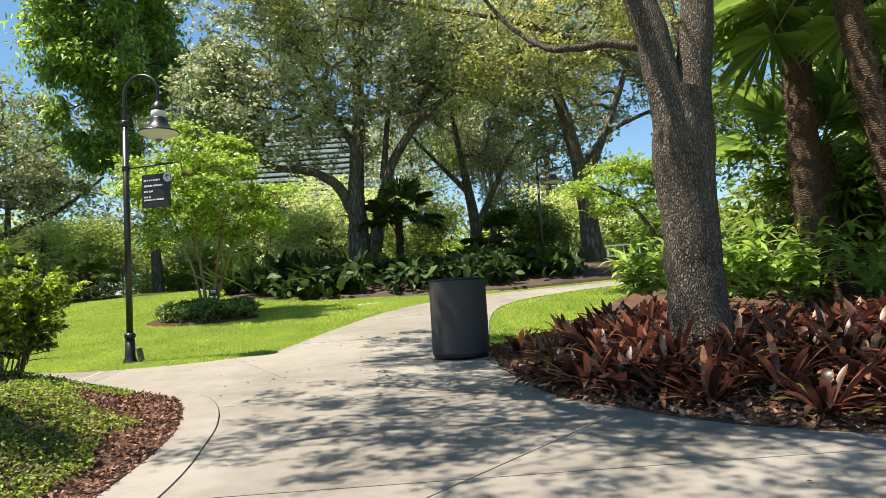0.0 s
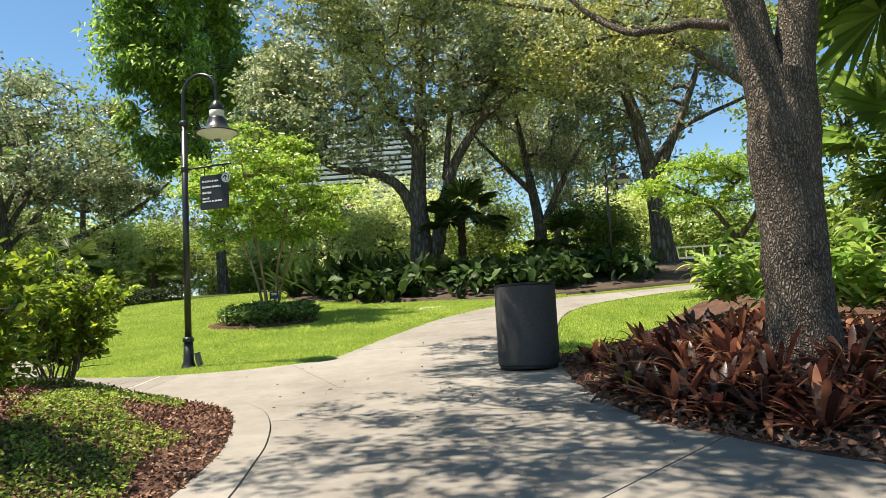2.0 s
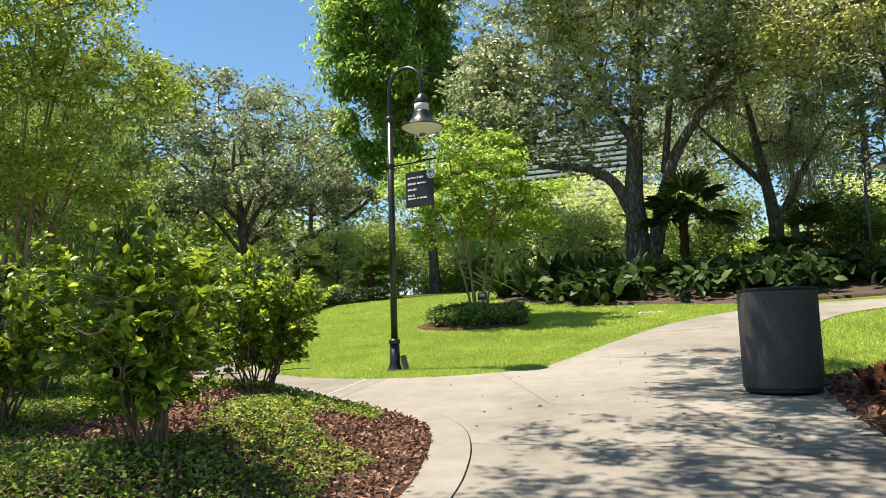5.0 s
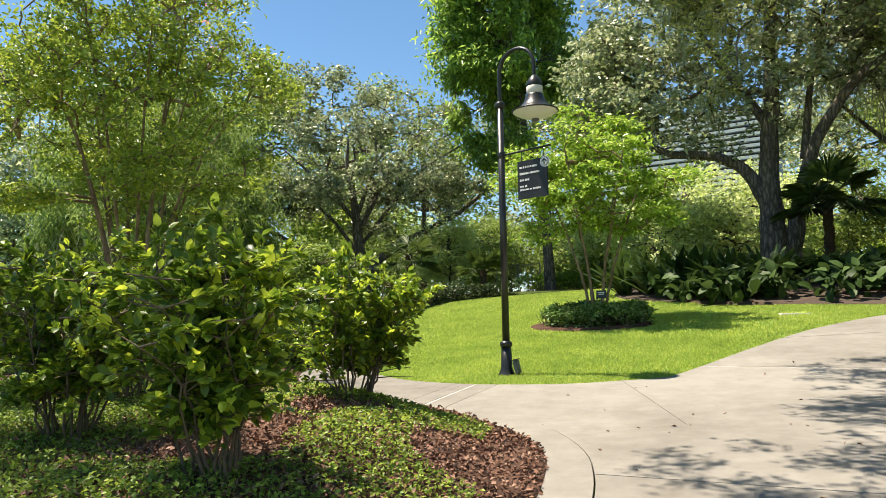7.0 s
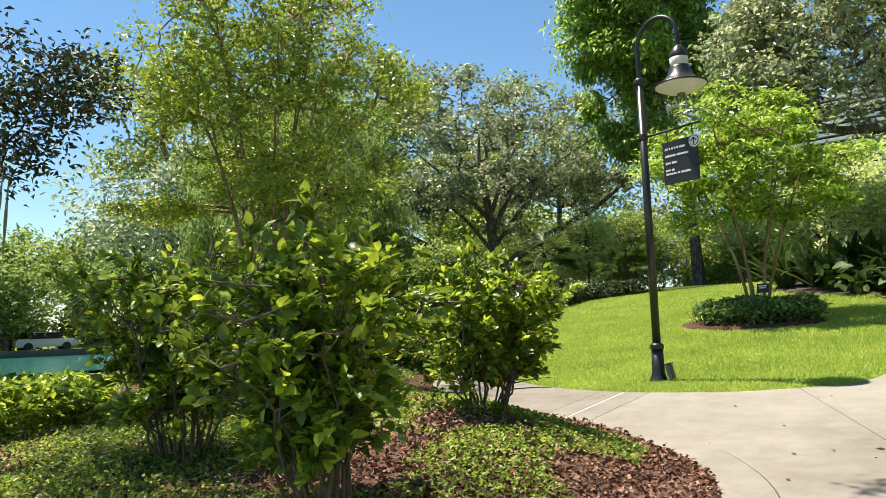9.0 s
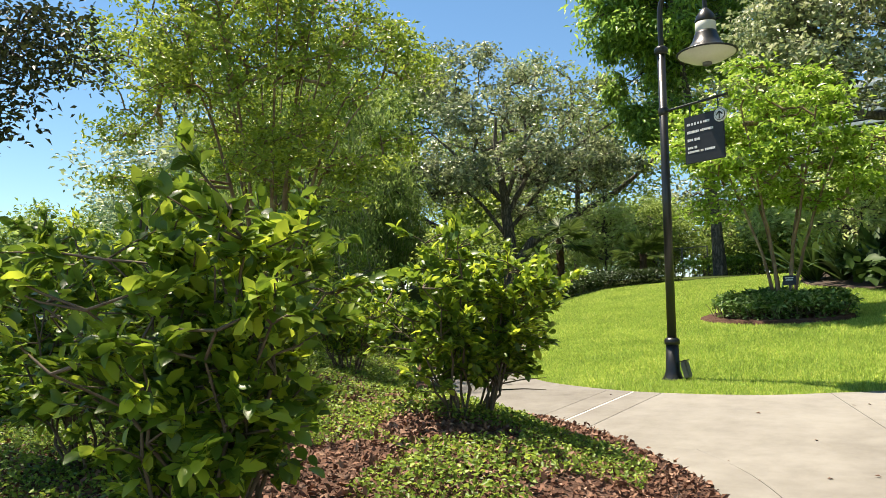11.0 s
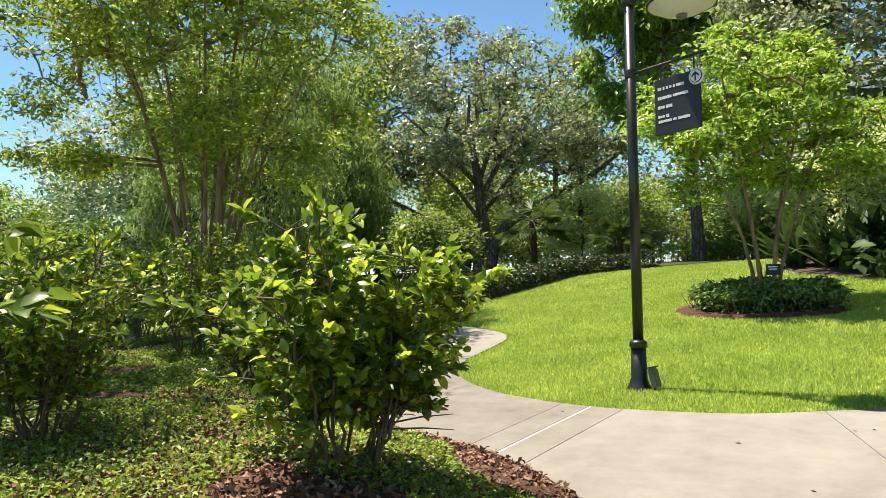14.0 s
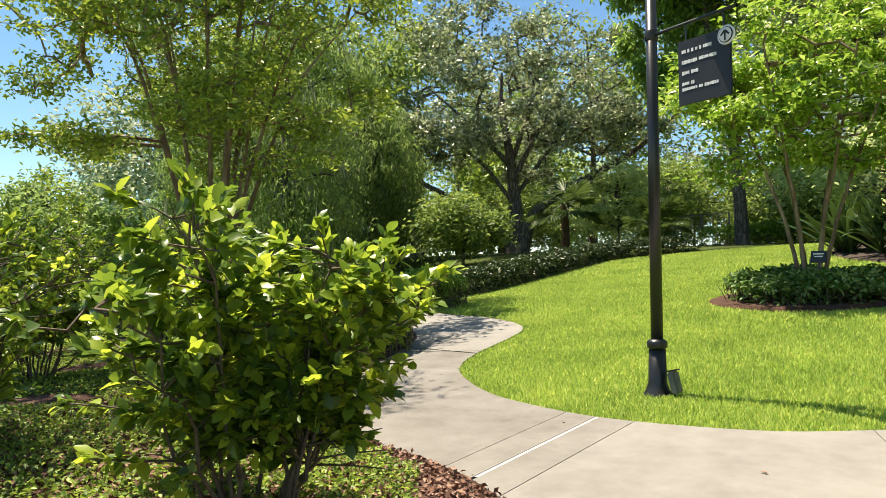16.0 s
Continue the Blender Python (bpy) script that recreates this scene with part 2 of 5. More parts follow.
CAR_WHITE = surface("white_car_paint", [(0.3, (0.6, 0.6, 0.62)), (0.7, (0.7, 0.7, 0.72))], 1, 0.25, 0.0)
GLASS_DARK = surface("dark_glass", [(0.3, (0.02, 0.025, 0.03)), (0.7, (0.03, 0.035, 0.04))], 1, 0.1, 0.0)


def water_mat():
    m, nt, N, L, p = material("lake_water")
    p.inputs["Base Color"].default_value = (0.02, 0.13, 0.12, 1)
    p.inputs["Roughness"].default_value = 0.12
    n = noise_tex(N, L, 1.2, 4)
    b = N.new("ShaderNodeBump")
    b.inputs["Strength"].default_value, b.inputs["Distance"].default_value = 0.5, 0.1
    L.new(n.outputs["Fac"], b.inputs["Height"])
    L.new(b.outputs["Normal"], p.inputs["Normal"])
    return m


WATER = water_mat()

# ---------------------------------------------------------------- mesh tools
RNG = np.random.default_rng(7)


def mesh_of(name, verts, faces):
    """A mesh from arrays; faces all have the same number of corners."""
    verts, faces = np.asarray(verts, dtype=np.float32), np.asarray(faces, dtype=np.int32)
    me = bpy.data.meshes.new(name)
    k = faces.shape[1]
    me.vertices.add(len(verts))
    me.vertices.foreach_set("co", verts.ravel())
    me.loops.add(faces.size)
    me.loops.foreach_set("vertex_index", faces.ravel())
    me.polygons.add(len(faces))
    me.polygons.foreach_set("loop_start", np.arange(0, faces.size, k, dtype=np.int32))
    me.polygons.foreach_set("loop_total", np.full(len(faces), k, dtype=np.int32))
    me.update(calc_edges=True)
    return me


def part_mesh(name, me, mat, parent=None, label="", smooth=False):
    ob = new(name, me)
    me.materials.append(mat)
    if smooth:
        me.polygons.foreach_set("use_smooth", np.ones(len(me.polygons), dtype=bool))
    if parent is not None:
        ob.parent = parent
    if label:
        ob["label"] = label
    return ob


def part(name, bm, mat, parent=None, label="", smooth=False):
    me = bpy.data.meshes.new(name)
    bm.to_mesh(me)
    bm.free()
    return part_mesh(name, me, mat, parent, label, smooth)


def thing(name, at, label, category, group="", rz=0):
    ob = new(name)
    ob.matrix_basis = pose(*at, 0, 0, rz)
    ob.empty_display_size = 0.2
    return tagged(ob, label, category, group)


def lathe(profile, sides=32):
    """A turned body from (radius, height) pairs, closed at both ends."""
    bm = bmesh.new()
    rings = []
    for r, z in profile:
        rings.append([bm.verts.new((r * math.cos(2 * math.pi * i / sides), r * math.sin(2 * math.pi * i / sides), z)) for i in range(sides)])
    for a, b in zip(rings, rings[1:]):
        for i in range(sides):
            bm.faces.new((a[i], a[(i + 1) % sides], b[(i + 1) % sides], b[i]))
    bm.faces.new(rings[0][::-1])
    bm.faces.new(rings[-1])
    return bm


def box(sx, sy, sz, at=(0, 0, 0), bevel=0.0, m=None):
    bm = bmesh.new()
    bmesh.ops.create_cube(bm, size=1)
    bmesh.ops.scale(bm, vec=(sx, sy, sz), verts=bm.verts)
    if bevel:
        bmesh.ops.bevel(bm, geom=bm.edges[:], offset=bevel, segments=2, affect="EDGES")
    bmesh.ops.translate(bm, vec=at, verts=bm.verts)
    if m is not None:
        bmesh.ops.transform(bm, matrix=m, verts=bm.verts)
    return bm


def tube_arrays(pts, radii, sides=8):
    pts, radii = np.asarray(pts, float), np.asarray(radii, float)
    n = len(pts)
    tan = np.gradient(pts, axis=0)
    tan /= np.linalg.norm(tan, axis=1)[:, None] + 1e-9
    ref = np.array([0.31, 0.95, 0.05])
    u = np.cross(tan, ref)
    u /= np.linalg.norm(u, axis=1)[:, None] + 1e-9
    w = np.cross(tan, u)
    a = np.arange(sides) * 2 * np.pi / sides
    ring = np.cos(a)[None, :, None] * u[:, None, :] + np.sin(a)[None, :, None] * w[:, None, :]
    v = (pts[:, None, :] + ring * radii[:, None, None]).reshape(-1, 3)
    i, j = np.meshgrid(np.arange(n - 1), np.arange(sides), indexing="ij")
    k = (j + 1) % sides
    f = np.stack([i * sides + j, i * sides + k, (i + 1) * sides + k, (i + 1) * sides + j], -1).reshape(-1, 4)
    return v, f


class Bundle:
    """Gathers many small arrays into one mesh."""

    def __init__(self):
        self.v, self.f, self.n = [], [], 0

    def add(self, vf):
        v, f = vf
        self.v.append(v)
        self.f.append(f + self.n)
        self.n += len(v)

    def mesh(self, name):
        return mesh_of(name, np.concatenate(self.v), np.concatenate(self.f))


def bend(a, b, n=7, sag=0.0, wob=0.0, rng=RNG):
    a, b = np.asarray(a, float), np.asarray(b, float)
    t = np.linspace(0, 1, n)[:, None]
    p = a + (b - a) * t
    p[:, 2] += sag * 4 * (t * (1 - t))[:, 0]
    if wob:
        q = rng.normal(0, wob, (n, 3))
        q[0] = q[-1] = 0
        p += q
    return p


def leaves_arrays(pos, length, width, rng=RNG, up=0.55, droop=0.0, curl=0.18, heading=None):
    """Kite-shaped leaves, folded along the midrib, one at each place."""
    n = len(pos)
    d = rng.normal(0, 1, (n, 3))
    d[:, 2] = d[:, 2] * 0.6 - droop
    if heading is not None:
        d = d * 0.5 + heading
    d /= np.linalg.norm(d, axis=1)[:, None] + 1e-9
    nrm = rng.normal(0, 1, (n, 3)) * (1 - up) + np.array([0, 0, up * 1.5])
    side = np.cross(d, nrm)
    side /= np.linalg.norm(side, axis=1)[:, None] + 1e-9
    nrm = np.cross(side, d)
    s = rng.uniform(0.65, 1.3, n)[:, None]
    L, W = length * s, width * s
    base = pos
    tip = pos + d * L - nrm * L * curl
    mid = pos + d * L * 0.45
    lft = mid + side * W * 0.5 + nrm * W * 0.18
    rgt = mid - side * W * 0.5 + nrm * W * 0.18
    v = np.stack([base, lft, tip, rgt], 1).reshape(-1, 3)
    i = np.arange(n) * 4
    f = np.concatenate([np.stack([i, i + 2, i + 1], 1), np.stack([i, i + 3, i + 2], 1)])
    return v, f


def in_ball(n, rng=RNG, shell=0.5):
    d = rng.normal(0, 1, (n, 3))
    d /= np.linalg.norm(d, axis=1)[:, None]
    return d * (shell + (1 - shell) * rng.random(n) ** 0.6)[:, None]


def strap_arrays(base, out, length, width, rise, fall, seg=5):
    """One long leaf as a strip that rises and arches over."""
    t = np.linspace(0, 1, seg + 1)
    o = np.array([out[0], out[1], 0.0])
    o /= np.linalg.norm(o) + 1e-9
    side = np.array([-o[1], o[0], 0.0])
    c = base + o[None] * (length * (t * math.cos(rise)))[:, None]
    c[:, 2] += length * (t * math.sin(rise) - fall * t * t)
    w = width * np.clip(np.minimum(0.55 + 1.2 * t, 2.6 * (1 - t) ** 0.8 + 0.02), 0, 1) * 0.5
    lift = 0.25 * w
    lft = c + side * w[:, None]
    rgt = c - side * w[:, None]
    lft[:, 2] += lift
    rgt[:, 2] += lift
    v = np.stack([lft, c, rgt], 1).reshape(-1, 3)
    f = []
    for i in range(seg):
        a, b = 3 * i, 3 * i + 3
        f += [(a, a + 1, b + 1, b), (a + 1, a + 2, b + 2, b + 1)]
    return v, np.array(f)


# ---------------------------------------------------------------- the lie of the land
YS = [-30, 0, 5.85, 10, 12, 16, 20, 24, 30, 40, 80]
ZS = [-0.6, 0.26, 0.58, 0.84, 0.96, 1.5, 1.95, 2.42, 3.0, 3.5, 3.9]


def ease(a, b, x):
    t = np.clip((np.asarray(x, float) - a) / (b - a), 0, 1)
    return t * t * (3 - 2 * t)


def land(x, y):
    """Height of the ground: a long rise ahead, falling to the lake."""
    z = np.interp(y, YS, ZS)
    s = ease(-13, -30, x) * (1 - ease(0, 12, np.asarray(y, float) - 14 + 0.25 * (np.asarray(x, float) + 13)))
    low = 0.62 - 0.4 * ease(-20, -26, x) + 0.93 * ease(-57, -61, x)
    return z * (1 - s) + s * low


def smooth_line(pts, step=0.15):
    """A smooth curve through the points (Catmull-Rom)."""
    p = [Vector((*q, 0)) for q in pts]
    p = [p[0] * 2 - p[1], *p, p[-1] * 2 - p[-2]]
    out = []
    for a, b, c, d in zip(p, p[1:], p[2:], p[3:]):
        n = max(1, int((c - b).length / step))
        for i in range(n):
            t = i / n
            q = 0.5 * (2 * b + (c - a) * t + (2 * a - 5 * b + 4 * c - d) * t * t + (3 * b - a - 3 * c + d) * t ** 3)
            out.append((q.x, q.y))
    out.append(tuple(p[-2].xy))
    return out


def inside(poly, x, y):
    x, y = np.asarray(x, float), np.asarray(y, float)
    r = np.zeros(x.shape, bool)
    px, py = np.array([q[0] for q in poly]), np.array([q[1] for q in poly])
    for x0, y0, x1, y1 in zip(px, py, np.roll(px, -1), np.roll(py, -1)):
        c = (y0 > y) != (y1 > y)
        r ^= c & (x < (x1 - x0) * (y - y0) / (y1 - y0 + 1e-12) + x0)
    return r


def edge_gap(poly, x, y):
    """Distance to the outline."""
    x, y = np.asarray(x, float), np.asarray(y, float)
    best = np.full(x.shape, 1e9)
    for (x0, y0), (x1, y1) in zip(poly, poly[1:] + poly[:1]):
        dx, dy = x1 - x0, y1 - y0
        t = np.clip(((x - x0) * dx + (y - y0) * dy) / (dx * dx + dy * dy + 1e-12), 0, 1)
        best = np.minimum(best, np.hypot(x - x0 - t * dx, y - y0 - t * dy))
    return best


def sheet_bm(poly, step, height, skirt=0.0, cuts=()):
    """A flat outline cut into a grid and laid on the land. cuts: joints (x, y, direction in degrees, gap, and how far they run)."""
    bm = bmesh.new()
    vs = [bm.verts.new((x, y, 0)) for x, y in poly]
    es = [bm.edges.new((a, b)) for a, b in zip(vs, vs[1:] + vs[:1])]
    bmesh.ops.triangle_fill(bm, use_beauty=True, edges=es)
    xs, ys = [p[0] for p in poly], [p[1] for p in poly]
    for x, y, ang, gap, *reach in cuts:
        nx, ny = -math.sin(radians(ang)), math.cos(radians(ang))
        for s in (-0.5, 0.5):
            bmesh.ops.bisect_plane(bm, geom=bm.verts[:] + bm.edges[:] + bm.faces[:], plane_co=(x + nx * gap * s, y + ny * gap * s, 0), plane_no=(nx, ny, 0))
        dead = []
        for f in bm.faces:
            c = f.calc_center_median()
            if abs((c.x - x) * nx + (c.y - y) * ny) < gap * 0.5 and (not reach or abs((c.x - x) * ny - (c.y - y) * nx) < reach[0]):
                dead.append(f)
        bmesh.ops.delete(bm, geom=dead, context="FACES")
    for k in np.arange(math.floor(min(xs)), max(xs), step):
        bmesh.ops.bisect_plane(bm, geom=bm.verts[:] + bm.edges[:] + bm.faces[:], plane_co=(k, 0, 0), plane_no=(1, 0, 0))
    for k in np.arange(math.floor(min(ys)), max(ys), step):
        bmesh.ops.bisect_plane(bm, geom=bm.verts[:] + bm.edges[:] + bm.faces[:], plane_co=(0, k, 0), plane_no=(0, 1, 0))
    for f in bm.faces:
        if f.normal.z < 0:
            f.normal_flip()
    X, Y = np.array([v.co.x for v in bm.verts]), np.array([v.co.y for v in bm.verts])
    for v, z in zip(bm.verts, height(X, Y)):
        v.co.z = z
    if skirt:
        rim = [e for e in bm.edges if e.is_boundary]
        got = bmesh.ops.extrude_edge_only(bm, edges=rim)
        for v in got["geom"]:
            if isinstance(v, bmesh.types.BMVert):
                v.co.z -= skirt
    bmesh.ops.recalc_face_normals(bm, faces=bm.faces)
    return bm


# outlines in plan
BED_LEFT_EDGE = smooth_line([(-2.3, -9), (-2.1, -3), (-2.03, 2), (-2.07, 4.3), (-2.2, 5.7), (-2.35, 6.37), (-2.55, 7.04), (-2.77, 7.55), (-3.13, 8.03), (-3.64, 8.45), (-4.25, 8.88), (-4.88, 9.18), (-5.4, 9.3), (-6.0, 9.4), (-6.9, 9.9), (-7.9, 10.7), (-8.7, 11.7), (-9.3, 12.9), (-10.0, 13.6), (-11.2, 14.1), (-13.5, 14.3)])
CURB_LINE = smooth_line([(-1.93, -9), (-1.73, -3), (-1.66, 2), (-1.68, 4.3), (-1.87, 5.7), (-2.0, 6.35), (-2.21, 7.05), (-2.5, 7.7), (-2.97, 8.33), (-3.5, 8.78)])
LAWN_EDGE = smooth_line([(-13.5, 15.4), (-11.6, 15.2), (-10.6, 15.0), (-9.6, 14.86), (-8.75, 14.52), (-8.32, 14.1), (-8.12, 13.5), (-7.95, 12.76), (-7.68, 12.14), (-7.19, 11.65), (-6.41, 11.15), (-5.76, 10.95), (-5.12, 10.87), (-4.5, 10.95), (-3.83, 11.16), (-3.3, 11.55), (-2.9, 11.9), (-2.6, 12.7), (-2.12, 14.2), (-1.5, 15.85), (-0.65, 17.5), (0.2, 18.5), (1.4, 19.3), (3.2, 20.0), (5, 20.8), (9, 22.3)])
RIGHT_EDGE = smooth_line([(9, 20.8), (5.6, 19.9), (3.9, 19.0), (3.05, 18.4), (1.92, 17.35), (1.18, 15.9), (0.86, 14.3), (0.69, 12.1), (0.6, 10.9), (0.58, 9.2), (0.74, 7.43), (1.0, 6.45), (1.33, 5.92), (1.6, 5.5), (1.9, 5.12), (2.3, 4.8), (3.2, 4.3), (5, 3.7), (9, 3.0)])
CURB_END = next(i for i, p in enumerate(BED_LEFT_EDGE) if p[0] < -3.72 and p[1] > 8)
PATH_POLY = LAWN_EDGE + RIGHT_EDGE + [(9, -9)] + [(-1.92, -9)] + CURB_LINE[1:] + BED_LEFT_EDGE[CURB_END:]
CURB_POLY = BED_LEFT_EDGE[:CURB_END + 1] + [(-3.512, 8.775)] + [(x - 0.012, y - 0.002) for x, y in CURB_LINE[::-1][1:]]
BED_LEFT = BED_LEFT_EDGE + [(-16, 14.2), (-15.6, 8), (-15.6, -9)]
BED_RIGHT = [p for p in RIGHT_EDGE if p[1] < 10.95] + [(16, 2.5), (16, 19), (8, 19.2), (5.5, 18.2), (3.9, 16.2), (2.6, 13.6), (1.4, 11.7)]
BED_BACK_EDGE = smooth_line([(-8.4, 30.5), (-7.9, 26.6), (-6.7, 23.4), (-4.2, 21.6), (-2, 20.6), (-0.4, 20.0), (1.0, 20.2), (2.4, 20.7), (4.5, 21.6), (8.5, 23.2)], 0.4)
BED_BACK = BED_BACK_EDGE + [(16, 26), (16, 44), (-8.6, 44)]
HEDGE_EDGE = smooth_line([(-12.6, 15.6), (-12.0, 17.5), (-12.4, 20), (-13.0, 23.0), (-13.2, 25.5), (-12.2, 27.5), (-10.5, 29.5)], 0.4)
BED_WEST = HEDGE_EDGE + [(-10.5, 44), (-34, 44), (-34, 18), (-16.5, 14.4), (-13.5, 15.4)]


def bed_left_height(x, y):
    return land(x, y) + 0.02 + 0.36 * ease(0.0, 1.5, edge_gap(BED_LEFT, x, y))


def bed_right_height(x, y):
    return land(x, y) + 0.02 + 0.3 * ease(0.0, 1.6, edge_gap(BED_RIGHT, x, y))


def bed_back_height(x, y):
    return land(x, y) + 0.03 + 0.3 * ease(0.0, 3.0, edge_gap(BED_BACK, x, y))


def bed_west_height(x, y):
    return land(x, y) + 0.03


# ---------------------------------------------------------------- ground, lake, path, beds
gx = np.concatenate([-np.geomspace(2500, 75, 14), np.arange(-72, 30.1, 1.0), np.geomspace(33, 2500, 14)])
gy = np.concatenate([-np.geomspace(2500, 32, 10), np.arange(-30, 50.1, 1.0), np.geomspace(54, 2500, 14)])
GX, GY = np.meshgrid(gx, gy, indexing="ij")
GZ = land(GX, GY) - 0.03
gv = np.stack([GX, GY, GZ], -1).reshape(-1, 3)
ii, jj = np.meshgrid(np.arange(len(gx) - 1), np.arange(len(gy) - 1), indexing="ij")
base_i = (ii * len(gy) + jj)
gf = np.stack([base_i, base_i + len(gy), base_i + len(gy) + 1, base_i + 1], -1).reshape(-1, 4)
ground = part_mesh("ground", mesh_of("ground", gv, gf), LAWN, smooth=True)
tagged(ground, "mown bright green lawn rising gently from the path", "lawn", kind="structure")

water = part("water", sheet_bm([(-61, -60), (-25.5, -60), (-25.5, 14), (-34, 19), (-61, 34)], 20, lambda x, y: x * 0 + 0.78), WATER)
tagged(water, "calm teal lake water beyond the shrubs", "lake", kind="structure")

lake_wall = part("lake_wall", box(0.7, 94, 0.55, (-57.6, -13, 0.98), 0.04), FACADE_DARK)
tagged(lake_wall, "dark low retaining wall along the far bank", "wall", kind="structure")

SLAB_TOP = 0.012
path_bm = sheet_bm(PATH_POLY, 0.5, lambda x, y: land(x, y) + SLAB_TOP, 0.12,
                   cuts=[(-1.4, 12.70, 0, 0.035), (-1.0, 7.2, 4, 0.012), (-4.97, 10.0, 97, 0.03), (-4.66, 10.0, 97, 0.007), (-5.26, 10.0, 97, 0.006), (0.85, 5.2, 52, 0.012), (-2.8, 10.45, 117, 0.007, 1.5), (0.21, 4.19, 2, 0.012), (3.0, 19.0, 95, 0.02), (-8.6, 12.6, 20, 0.015)])


def islands(bm):
    left, out = set(bm.faces), []
    while left:
        todo, got = [left.pop()], []
        while todo:
            f = todo.pop()
            got.append(f)
            for e in f.edges:
                for o in e.link_faces:
                    if o in left:
                        left.discard(o)
                        todo.append(o)
        out.append(got)
    return out


pavement = tagged(new("pavement"), "pale tan concrete garden path with cut joints", "path", kind="structure")
for faces in islands(path_bm):
    ids = {}
    vs, fs = [], []
    for f in faces:
        row = []
        for v in f.verts:
            if v not in ids:
                ids[v] = len(vs)
                vs.append(v.co[:])
            row.append(ids[v])
        fs.append(row)
    me = bpy.data.meshes.new("slab")
    me.from_pydata(vs, [], fs)
    part_mesh("slab", me, CONCRETE, pavement)
path_bm.free()
part("curb_strip", sheet_bm(CURB_POLY, 0.5, lambda x, y: land(x, y) + SLAB_TOP + 0.004, 0.12), CONCRETE, pavement)
# pale filler in the two wide joints
part("joint_filler", sheet_bm([(-2.62, 12.685), (0.66, 12.685), (0.66, 12.715), (-2.62, 12.715)], 0.5, lambda x, y: land(x, y) + SLAB_TOP - 0.004), CONCRETE_PALE, pavement)
part("joint_filler", sheet_bm([(-4.895, 9.24), (-4.86, 9.24), (-5.06, 10.88), (-5.095, 10.88)], 0.5, lambda x, y: land(x, y) + SLAB_TOP - 0.004), CONCRETE_PALE, pavement)

bed = part("planting_bed", sheet_bm(BED_LEFT, 0.6, bed_left_height, 0.15), MULCH, smooth=True)
tagged(bed, "mounded planting bed of reddish bark mulch", "planting bed", kind="structure")
bed = part("planting_bed", sheet_bm(BED_RIGHT, 0.6, bed_right_height, 0.15), MULCH, smooth=True)
tagged(bed, "planting bed of brown bark mulch under the oak", "planting bed", kind="structure")
bed = part("planting_bed", sheet_bm(BED_BACK, 1.0, bed_back_height, 0.15), SOIL, smooth=True)
tagged(bed, "dark planting bed behind the lawn", "planting bed", kind="structure")
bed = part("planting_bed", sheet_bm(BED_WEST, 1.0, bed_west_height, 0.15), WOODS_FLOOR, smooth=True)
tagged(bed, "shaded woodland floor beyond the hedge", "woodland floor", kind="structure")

# ---------------------------------------------------------------- trees


def grown_limbs(seeds, goals, rng, step=0.5):
    """Crooked branches that grow from the seed limbs to every goal, each leaving the wood that is nearest; the more they carry, the thicker."""
    cap = len(goals) * 14 + len(seeds)
    at, parent, load = np.zeros((cap, 3)), np.full(cap, -1), np.zeros(cap)
    n = len(seeds)
    at[:n] = seeds
    chains = []
    centre = seeds.mean(axis=0)
    for g in goals[np.argsort(np.linalg.norm(goals - centre, axis=1))]:
        gap = np.linalg.norm(at[:n] - g, axis=1)
        k = int(np.argmin(gap + 0.7 * np.maximum(0, at[:n, 2] - g[2]) + 0.06 * np.maximum(0, g[2] - at[:n, 2])))
        m = min(12, max(1, int(gap[k] / step)))
        line = bend(at[k], g, m + 2, 0.05 * gap[k], 0.045 * min(gap[k], 2.0) + 0.01, rng)
        ids, up = [k], k
        for q in line[1:]:
            at[n], parent[n] = q, up
            up = n
            ids.append(n)
            n += 1
        chains.append(ids)
        while up >= 0:
            load[up] += 1
            up = parent[up]
    for ids in chains:
        r = 0.0075 * np.power(np.maximum(load[ids], 1), 0.42)
        r[0] = r[1]
        yield at[ids], r


